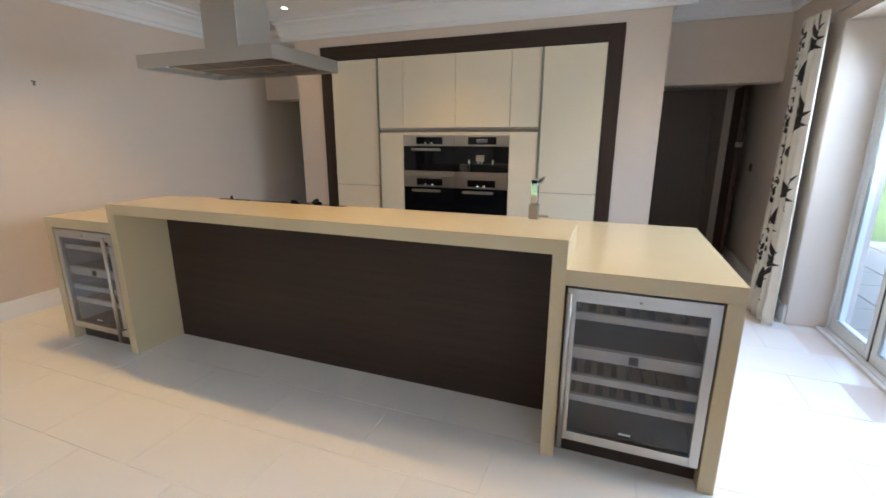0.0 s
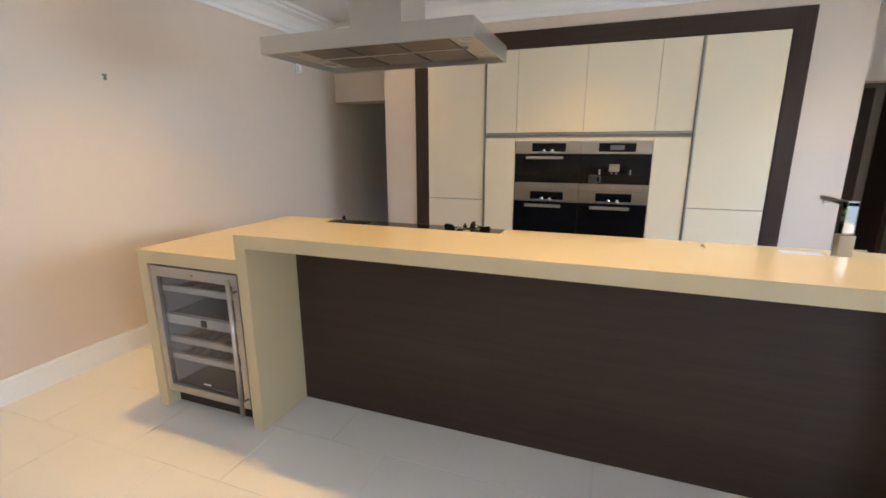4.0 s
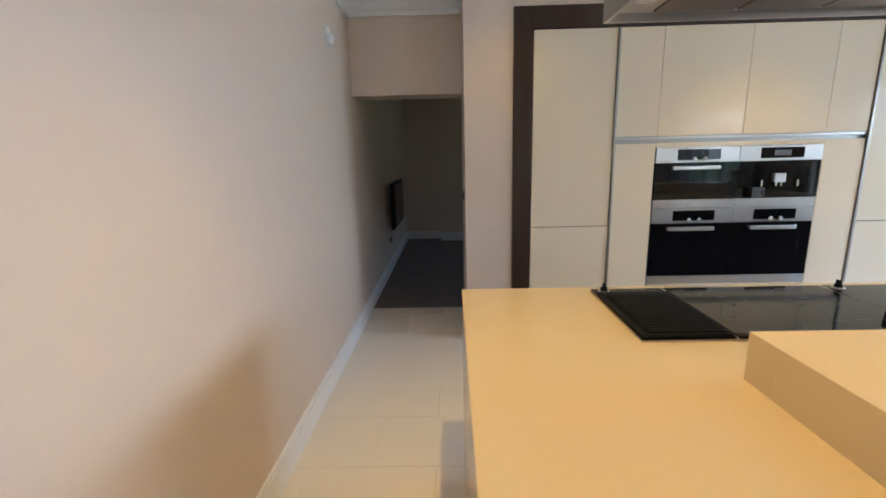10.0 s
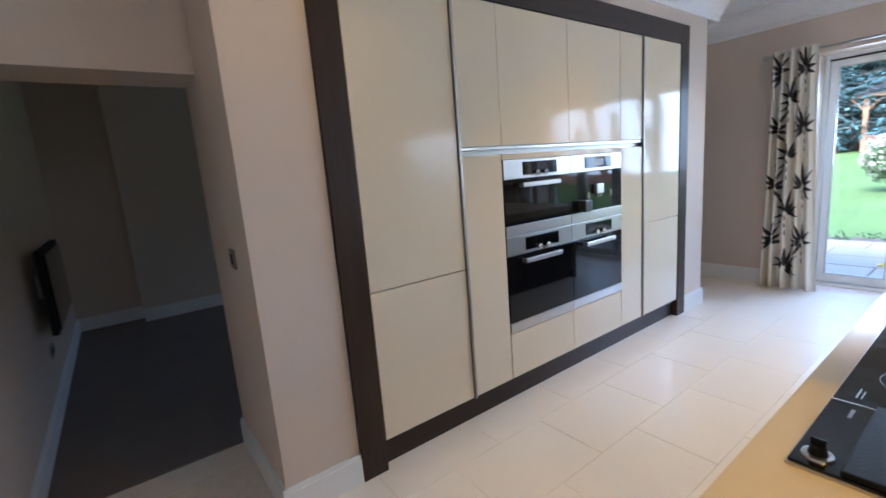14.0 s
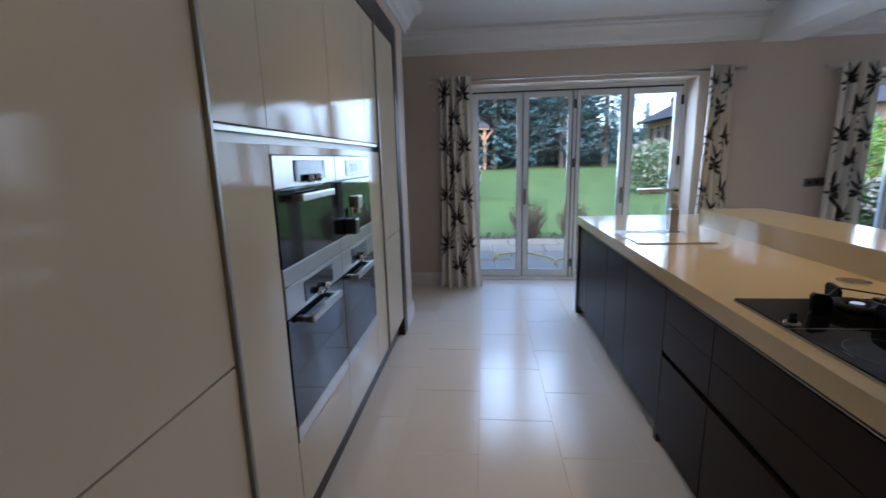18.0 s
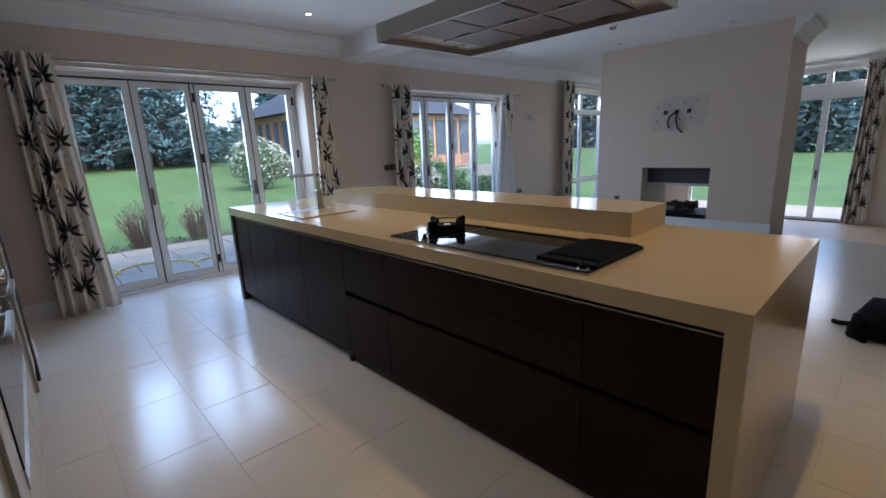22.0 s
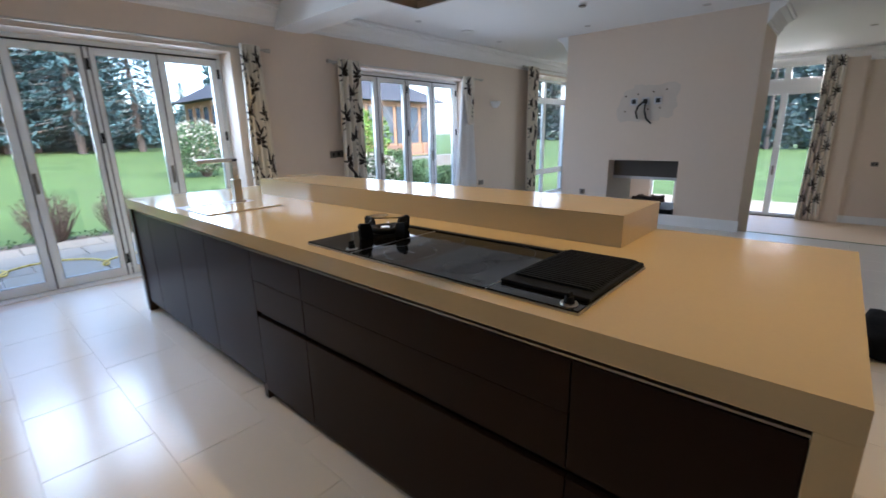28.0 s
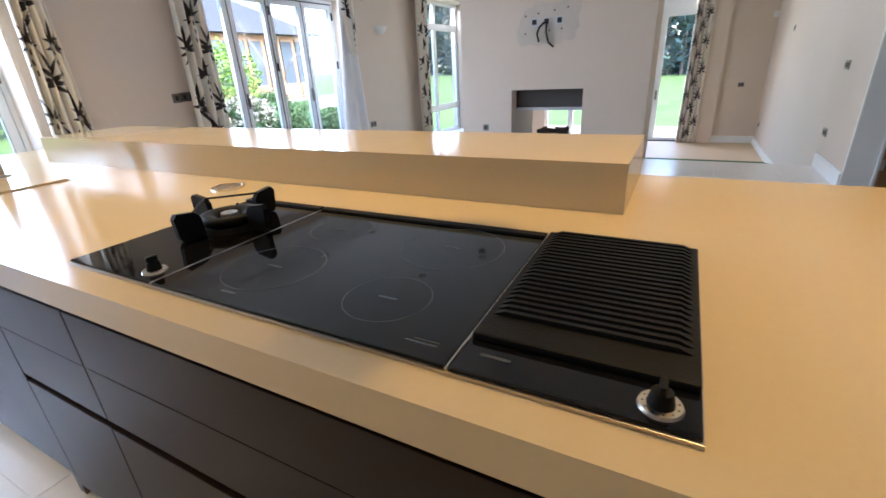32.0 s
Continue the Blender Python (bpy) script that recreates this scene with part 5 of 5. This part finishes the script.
def conifer(h, r, seed):
    rnd = random.Random(seed)
    t = thing("conifer", 0, 0, 0, "tall dark green conifer at the end of the lawn", "tree", "conifers")
    part("trunk", rod(bmesh.new(), (0, 0, -0.3), (0, 0, h * 0.92), 0.24, 0.03, 10), BARK, t)
    bm, lb = bmesh.new(), bmesh.new()
    n = int(h * 13)
    for i in range(n):
        f = i / n
        z = h * (0.1 + 0.88 * f)
        ln = r * (1 - f) ** 0.75 * rnd.uniform(0.55, 1.15) + 0.25
        a = i * 2.4 + rnd.uniform(-0.4, 0.4)
        tip = Vector((math.cos(a) * ln, math.sin(a) * ln, z - 0.22 * ln + rnd.uniform(-0.2, 0.3)))
        root = Vector((0, 0, z))
        rod(lb, root, tip, 0.035, 0.01, 5)
        for q in range(int(9 + ln * 9)):
            g = rnd.uniform(0.2, 1.05)
            p = root.lerp(tip, g) + Vector((rnd.gauss(0, 0.16), rnd.gauss(0, 0.16), rnd.gauss(-0.06, 0.1))) * (0.5 + g)
            d = Vector((math.cos(a) + rnd.gauss(0, 0.5), math.sin(a) + rnd.gauss(0, 0.5), rnd.gauss(-0.35, 0.3))).normalized()
            s = d.cross(Vector((rnd.gauss(0, 0.4), rnd.gauss(0, 0.4), 1))).normalized()
            ll, ww = rnd.uniform(0.2, 0.42), rnd.uniform(0.05, 0.1)
            vs = [bm.verts.new(p - d * ll * 0.5), bm.verts.new(p + s * ww), bm.verts.new(p + d * ll), bm.verts.new(p - s * ww)]
            bm.faces.new(vs)
    part("limbs", lb, BARK, t)
    leafy("crown", bm, NEEDLE, t, "drooping dark green needles")
    return t


rnd = random.Random(31)
base = [conifer(12.5, 2.7, 1), conifer(10.0, 2.5, 2), conifer(14.0, 3.0, 3)]
spots = []
for i in range(14):
    y = -5.0 + i * 1.68 + rnd.uniform(-0.5, 0.5)
    spots.append((36 + rnd.uniform(-1.5, 4.5), y, 1.0))
for i in range(17):
    spots.append((42 + rnd.uniform(0, 4), -5.2 + i * 1.8 + rnd.uniform(-0.5, 0.5), 1.12))
for i in range(9):
    spots.append((33 + rnd.uniform(0, 3), 11.0 + i * 2.4 + rnd.uniform(-0.6, 0.6), 0.95))
for i in range(7):
    spots.append((40 + rnd.uniform(0, 4), -9.5 - i * 2.0, 0.36 + 0.05 * rnd.random()))
for k, (x, y, s) in enumerate(spots):
    m = Matrix.Translation((x, y, ground_z(x, y))) @ Matrix.Rotation(rnd.uniform(0, 6.28), 4, "Z") @ Matrix.Diagonal((s * 1.05, s * 1.05, s * rnd.uniform(0.85, 1.15), 1))
    if k < 3:
        base[k].matrix_basis = m
    else:
        o = copy_thing(base[k % 3], Matrix())
        o.matrix_basis = m

hedge = thing("hedge", 41, -2, 0.9, "dense dark evergreen hedge behind the lawn", "hedge")
bm = bmesh.new()
rh = random.Random(6)
for i in range(44):
    y = -34 + i * 1.05
    leaves(bm, (41 + rh.uniform(-0.6, 0.6), y, 2.3 + rh.uniform(-0.3, 0.3)), (1.4, 1.1, 2.2), 260, 0.24, rh)
leafy("foliage", bm, NEEDLE, hedge)
belt = thing("tree_belt", 49, 8, 0.9, "dense dark mass of evergreens closing the garden", "trees")
belt["kind"] = "stuff"
bm = bmesh.new()
for i in range(37):
    y = -6.2 + i * 1.25
    top = 11.5 + 2.4 * noise.noise(Vector((i * 0.37, 3.1, 0))) + rh.uniform(-0.6, 0.6)
    for z in (2.2, 4.6, 7.0, 9.4, top):
        leaves(bm, (49 + rh.uniform(-0.8, 0.8), y + rh.uniform(-0.4, 0.4), z), (1.7, 1.8, 2.1), 330, 0.42, rh)
leafy("foliage", bm, NEEDLE, belt)
# Dark boxes inside the foliage: the shade between the leaves, put into colour.
part("core", B((49.2, 50.2, -5.6, 38, 0.3, 9.4), bevel=0.4), mat("belt_shade_core", (0.02, 0.035, 0.028), 0.9, vary=0.4, scale=1.5), belt)
part("core", B((40.6, 41.6, -34, 12, 0.3, 3.4), bevel=0.3), mat("hedge_shade_core", (0.02, 0.035, 0.02), 0.9, vary=0.3), hedge)


def round_shrub(x, y, r, zc, seed, label, flowers, name="shrub", foliage=LEAF):
    g = ground_z(x, y)
    t = thing(name, x, y, g, label, "shrub")
    rr = random.Random(seed)
    bm = bmesh.new()
    for i in range(9):
        a = i * 0.7
        rod(bm, (x + 0.05 * math.cos(a), y + 0.05 * math.sin(a), g - 0.05), (x + r * 0.6 * math.cos(a), y + r * 0.6 * math.sin(a), zc + rr.uniform(-0.1, 0.3) * r), 0.035, 0.008, 6)
    part("stems", bm, TWIG, t)
    leafy("leaves", leaves(bmesh.new(), (x, y, zc), (r, r, r * 0.85), 3600, 0.055, rr, hollow=0.35), foliage, t)
    if flowers:
        leafy("blossom", leaves(bmesh.new(), (x, y, zc + 0.08), (r * 1.02, r * 1.02, r * 0.86), 1300, 0.06, rr, hollow=0.8), BLOSSOM, t, "pale pink young leaves")
    return t


round_shrub(14.0, -1.75, 1.05, 1.05, 3, "round shrub with pale variegated leaves on the lawn", True)
round_shrub(12.5, 5.3, 0.72, 0.85, 4, "round shrub with pale variegated leaves near the terrace", True)


def twig_shrub(x, y, r, h, seed):
    g = ground_z(x, y)
    t = thing("twig_shrub", x, y, g, "bare brown twiggy shrub in the border", "shrub", "twiggy shrubs")
    rr = random.Random(seed)
    bm = bmesh.new()
    for i in range(150):
        a, q = rr.uniform(0, 6.283), rr.random() ** 0.5
        tip = Vector((x + r * q * math.cos(a), y + r * q * math.sin(a), g + h * (1 - 0.35 * q * q) * rr.uniform(0.75, 1.0)))
        root = Vector((x + 0.12 * math.cos(a), y + 0.12 * math.sin(a), g))
        mid = root.lerp(tip, 0.55) + Vector((rr.gauss(0, 0.04), rr.gauss(0, 0.04), 0.06))
        rod(bm, root, mid, 0.006, 0.005, 4)
        rod(bm, mid, tip, 0.005, 0.002, 4)
    part("twigs", bm, TWIG, t)
    leafy("leaves", leaves(bmesh.new(), (x, y, g + h * 0.55), (r * 0.9, r * 0.9, h * 0.45), 350, 0.02, rr, hollow=0.2), TWIG, t)
    return t


twig_shrub(5.75, 3.62, 0.42, 0.88, 1)
twig_shrub(5.7, 2.75, 0.36, 0.8, 2)
bed = thing("border_plants", 5.65, 3.5, -0.09, "low green ground cover along the soil border", "plants")
bm = bmesh.new()
rb = random.Random(12)
for i in range(34):
    leaves(bm, (5.66 + rb.uniform(-0.15, 0.2), -2 + i * 0.32, -0.05), (0.16, 0.18, 0.09), 50, 0.03, rb, hollow=0.1)
leafy("leaves", bm, LEAF, bed)

for k, (x, y, r, zc) in enumerate(((7.4, -3.35, 1.0, 1.25), (6.4, -3.2, 0.62, 0.3), (6.3, -4.4, 0.45, 0.05), (8.3, -6.2, 0.6, 0.0), (7.0, -6.6, 0.5, -0.1), (10.5, -7.6, 0.8, 0.2), (5.2, -8.2, 0.6, 0.1))):
    round_shrub(x, y, r, zc, 40 + k, "bright lime green shrub beyond the folding doors" if k == 0 else "pale variegated shrub beyond the folding doors" if k == 1 else "bushy green garden shrub beyond the folding doors", k == 1, "garden_shrub", LIME if k == 0 else LEAF)

hose = thing("garden_hose", 3.8, 3.7, -0.07, "yellow garden hose lying loosely on the terrace", "hose")
bm = bmesh.new()
pts = [Vector((3.5 + 0.28 * math.cos(i * 0.33) + 0.02 * i, 3.0 + 0.045 * i + 0.2 * math.sin(i * 0.33), -0.058)) for i in range(34)]
for a, b in zip(pts, pts[1:]):
    rod(bm, a, b, 0.011, seg=6)
part("tube", bm, mat("yellow_hose", (0.55, 0.40, 0.06), 0.5), hose, smooth=True)


def hip_roof(bm, x0, x1, y0, y1, z0, z1, ridge):
    """A hipped roof; ridge: its half length along y."""
    cx, cy = (x0 + x1) / 2, (y0 + y1) / 2
    b = [bm.verts.new(p) for p in ((x0, y0, z0), (x1, y0, z0), (x1, y1, z0), (x0, y1, z0))]
    t = [bm.verts.new((cx, cy - ridge, z1)), bm.verts.new((cx, cy + ridge + 0.01, z1))]
    for f in ((b[0], b[1], t[0]), (b[1], b[2], t[1], t[0]), (b[2], b[3], t[1]), (b[3], b[0], t[0], t[1]), (b[3], b[2], b[1], b[0])):
        bm.faces.new(f)
    return bm


gz = thing("gazebo", 37, 7.2, 0.6, "open oak gazebo with brick base and slate roof", "gazebo")
part("roof", hip_roof(bmesh.new(), 33.6, 39.6, 3.9, 10.2, 3.95, 6.6, 0.05), SLATE, gz, "grey slate roof")
part("fascia", B((33.7, 33.85, 4.0, 10.1, 3.75, 3.95), (33.85, 39.5, 4.0, 4.15, 3.75, 3.95)), OAK, gz)
for px, py in ((34, 4.4), (34, 7.1), (34, 9.7), (39.2, 4.4), (39.2, 9.7)):
    p = part("post", B((px - 0.12, px + 0.12, py - 0.12, py + 0.12, 0.5, 3.78)), OAK, gz)
    part("brace", rod(rod(bmesh.new(), (px, py, 2.9), (px, py + 0.7, 3.75), 0.07, seg=6), (px, py, 2.9), (px, py - 0.7, 3.75), 0.07, seg=6), OAK, p)
part("brick_wall", B((38.9, 39.2, 4.4, 9.7, 0.4, 3.7), (34.2, 39, 9.5, 9.7, 0.4, 1.6), (33.95, 34.1, 7.3, 9.6, 0.4, 1.5)), BRICKM, gz)

oh = thing("garden_house", 21, -11, 0, "oak framed garden house with tall windows and slate roof", "garden house")
part("roof", hip_roof(bmesh.new(), 16.4, 25.6, -17.6, -4.6, 3.25, 5.9, 2.2), SLATE, oh, "grey slate roof")
part("wall", B((17, 25, -17, -5.2, -0.3, 3.26)), OAK, oh)
part("plinth", B((16.95, 25.05, -17.05, -5.15, -0.3, 0.75)), BRICKM, oh, "low brick plinth")
GL = mat("blue_grey_window_glass", (0.05, 0.062, 0.075), 0.12, vary=0.3)
for i in range(11):
    y = -16.6 + i * 1.03
    w = part("window", B((16.93, 16.99, y, y + 0.75, 0.8, 3.0)), GL, oh, "tall blue-grey window")
    part("window_frame", B((16.9, 16.98, y - 0.12, y, 0.76, 3.06), (16.9, 16.98, y, y + 0.75, 2.95, 3.06), (16.9, 16.98, y, y + 0.75, 0.76, 0.86)), OAK, w)
for i in range(7):
    x = 17.4 + i * 1.05
    w = part("window", B((x, x + 0.7, -5.19, -5.14, 0.8, 3.0)), GL, oh, "tall blue-grey window")
    part("window_frame", B((x - 0.12, x, -5.2, -5.1, 0.76, 3.06), (x, x + 0.7, -5.2, -5.1, 2.95, 3.06)), OAK, w)
tw = thing("terrace_wall", 11, -8.8, -0.3, "low rough stone retaining wall in the garden", "garden wall")
part("stones", B((10.6, 11.0, -13.5, -5.0, -0.5, 0.45), bevel=0.03), mat("grey_rough_stone", (0.10, 0.092, 0.08), 0.85, vary=0.35, scale=5, bump=0.5, bump_scale=9), tw)


def grass_clump(x, y, r, h, seed):
    g = ground_z(x, y)
    t = thing("grass_clump", x, y, g, "arching green ornamental grass in the garden bed", "grass", "ornamental grasses")
    rr = random.Random(seed)
    bm = bmesh.new()
    for _ in range(220):
        a, k = rr.uniform(0, 6.283), rr.uniform(0.3, 1.0)
        d, n = Vector((math.cos(a), math.sin(a), 0)), Vector((-math.sin(a), math.cos(a), 0)) * 0.011
        p0 = Vector((x, y, g)) + d * 0.1 * rr.random()
        pts = [p0, p0 + d * r * k * 0.35 + Vector((0, 0, h * rr.uniform(0.6, 0.9))), p0 + d * r * k * 0.8 + Vector((0, 0, h * rr.uniform(0.7, 1.0))), p0 + d * r * k * 1.15 + Vector((0, 0, h * rr.uniform(0.35, 0.7)))]
        rows = [[bm.verts.new(p - n * w), bm.verts.new(p + n * w)] for p, w in zip(pts, (1, 1, 0.8, 0.1))]
        for u, v in zip(rows, rows[1:]):
            bm.faces.new([u[0], u[1], v[1], v[0]])
    leafy("blades", bm, LEAF, t)
    return t


for k, (x, y, r, h) in enumerate(((6.9, -5.3, 0.6, 0.55), (7.9, -5.0, 0.55, 0.6), (8.6, -7.2, 0.6, 0.6), (9.6, -6.6, 0.6, 0.55), (7.4, -7.6, 0.55, 0.5))):
    grass_clump(x, y, r, h, 70 + k)


def bare_tree(x, y, h, seed):
    """A small leafless tree: a stem that forks again and again into thin twigs."""
    g = ground_z(x, y)
    t = thing("bare_tree", x, y, g, "small leafless tree with pale grey twigs", "tree")
    rr = random.Random(seed)
    stem, tw = bmesh.new(), bmesh.new()
    def grow(p, d, ln, r, lvl):
        q = p + d * ln
        rod(stem if lvl < 2 else tw, p, q, r, r * 0.62, 7 if lvl < 2 else 4)
        if lvl == 5:
            return
        for _ in range(3 if lvl < 4 else 2):
            e = (d + Vector((rr.gauss(0, 0.5), rr.gauss(0, 0.5), rr.gauss(0.12, 0.3)))).normalized()
            grow(q, e, ln * rr.uniform(0.6, 0.85), r * 0.6, lvl + 1)
    grow(Vector((x, y, g - 0.05)), Vector((0, 0.05, 1)).normalized(), h * 0.27, 0.024, 0)
    part("trunk", stem, BARK, t)
    part("twigs", tw, mat("pale_twigs", (0.20, 0.18, 0.16), 0.85, vary=0.2, scale=6), t)
    return t


bare_tree(9.4, -7.3, 3.9, 5)

bench = thing("garden_bench", 12.2, -10.6, ground_z(12.2, -10.6), "weathered brown slatted garden bench by the garden house", "bench")
gz0 = ground_z(12.2, -10.6)
for dx in (0.0, 0.11, 0.22, 0.33):
    part("seat_slat", B((12.0 + dx, 12.09 + dx, -11.4, -9.8, gz0 + 0.42, gz0 + 0.45), bevel=0.006), OAK, bench)
for dz in (0.55, 0.68, 0.81):
    part("back_slat", B((12.42, 12.45, -11.4, -9.8, gz0 + dz, gz0 + dz + 0.09), bevel=0.006), OAK, bench)
for y in (-11.3, -9.9):
    part("leg", B((12.02, 12.09, y - 0.035, y + 0.035, gz0, gz0 + 0.42)), OAK, bench)
    part("leg", B((12.38, 12.45, y - 0.035, y + 0.035, gz0, gz0 + 0.9)), OAK, bench)


# Paler and greyer than NEEDLE: haze over the distance put into the leaf colour.
HAZED = mat("hazed_woodland_leaves", (0.078, 0.112, 0.10), 0.85, spec=0.1, vary=0.35, scale=0.9)


def tree_belt(x0, y0, x1, y1, n, seed, label, foliage=NEEDLE, trunks=0):
    """A closed mass of evergreens along a line, uneven along its top."""
    t = thing("tree_belt", (x0 + x1) / 2, (y0 + y1) / 2, 0, label, "trees")
    t["kind"] = "stuff"
    rr = random.Random(seed)
    bm = bmesh.new()
    for i in range(n):
        f = i / (n - 1)
        x, y = x0 + (x1 - x0) * f, y0 + (y1 - y0) * f
        top = 8.0 + 3.0 * noise.noise(Vector((i * 0.41, seed, 0))) + rr.uniform(-0.8, 0.8)
        for z in (1.2, 3.4, 5.6, top):
            leaves(bm, (x + rr.uniform(-1, 1), y + rr.uniform(-1, 1), z), (1.9, 1.9, 2.0), 330, 0.46, rr)
    leafy("foliage", bm, foliage, t)
    for i in range(trunks):
        f = (i + rr.uniform(0.1, 0.9)) / trunks
        x, y, h = x0 + (x1 - x0) * f + rr.uniform(-1, 1), y0 + (y1 - y0) * f + rr.uniform(1.5, 4), rr.uniform(7, 11)
        part("trunk", rod(bmesh.new(), (x, y, -1.2), (x + rr.uniform(-0.4, 0.4), y, h), rr.uniform(0.14, 0.26), 0.05, 8), BARK, t)
    return t


tree_belt(-22, -50, 30, -50, 26, 3, "grey-green woodland beyond the south lawn, haze painted into its leaves", HAZED, 14)
tree_belt(40, -27, 44, -16, 8, 4, "dense dark woodland closing the far corner of the garden")

# ---- floor tiles ----
TW, TD, GAP = 0.62, 0.4085, 0.002
rt = random.Random(2)
tile_mesh = {}


def tile(x0, x1, y0, y1):
    key = (round(x1 - x0, 3), round(y1 - y0, 3))
    if key not in tile_mesh:
        b = bmesh.new()
        w, d = key[0] / 2 - GAP / 2, key[1] / 2 - GAP / 2
        top = [b.verts.new((sx * (w - 0.0012), sy * (d - 0.0012), 0)) for sx, sy in ((-1, -1), (1, -1), (1, 1), (-1, 1))]
        low = [b.verts.new((sx * w, sy * d, -0.004)) for sx, sy in ((-1, -1), (1, -1), (1, 1), (-1, 1))]
        b.faces.new(top)
        for i in range(4):
            b.faces.new([low[i], low[(i + 1) % 4], top[(i + 1) % 4], top[i]])
        tile_mesh[key] = mesh_of("tile", b, TILE)
    o = new("tile", tile_mesh[key])
    o.parent = slab_ob
    o.location = ((x0 + x1) / 2, (y0 + y1) / 2, rt.uniform(-0.0003, 0.0003))


slab_ob = bpy.data.objects["floor_slab"]
k0 = int((4.085 + 2.5) / TD) + 1
for k in range(-k0, 8):
    y0, y1 = 4.085 + k * TD, 4.085 + (k + 1) * TD
    y0, y1 = max(y0, -2.5), min(y1, 7.0)
    if y1 - y0 < 0.03:
        continue
    off = -0.621 if k % 2 == 0 else -0.31
    for i in range(-7, 7):
        x0, x1 = off + i * TW, off + (i + 1) * TW
        lim0, lim1 = (WX, EX + 0.27) if y0 < 5.15 else (WX, EX)
        x0, x1 = max(x0, lim0), min(x1, lim1)
        if x1 - x0 < 0.03:
            continue
        if y0 >= 5.15 and x1 > -2.9 and x0 < 1.05:
            continue
        if y0 > 5.9 and x1 < 0:
            continue
        tile(x0, x1, y0, min(y1, 5.925) if x1 < 0 and y1 > 5.8 else y1)
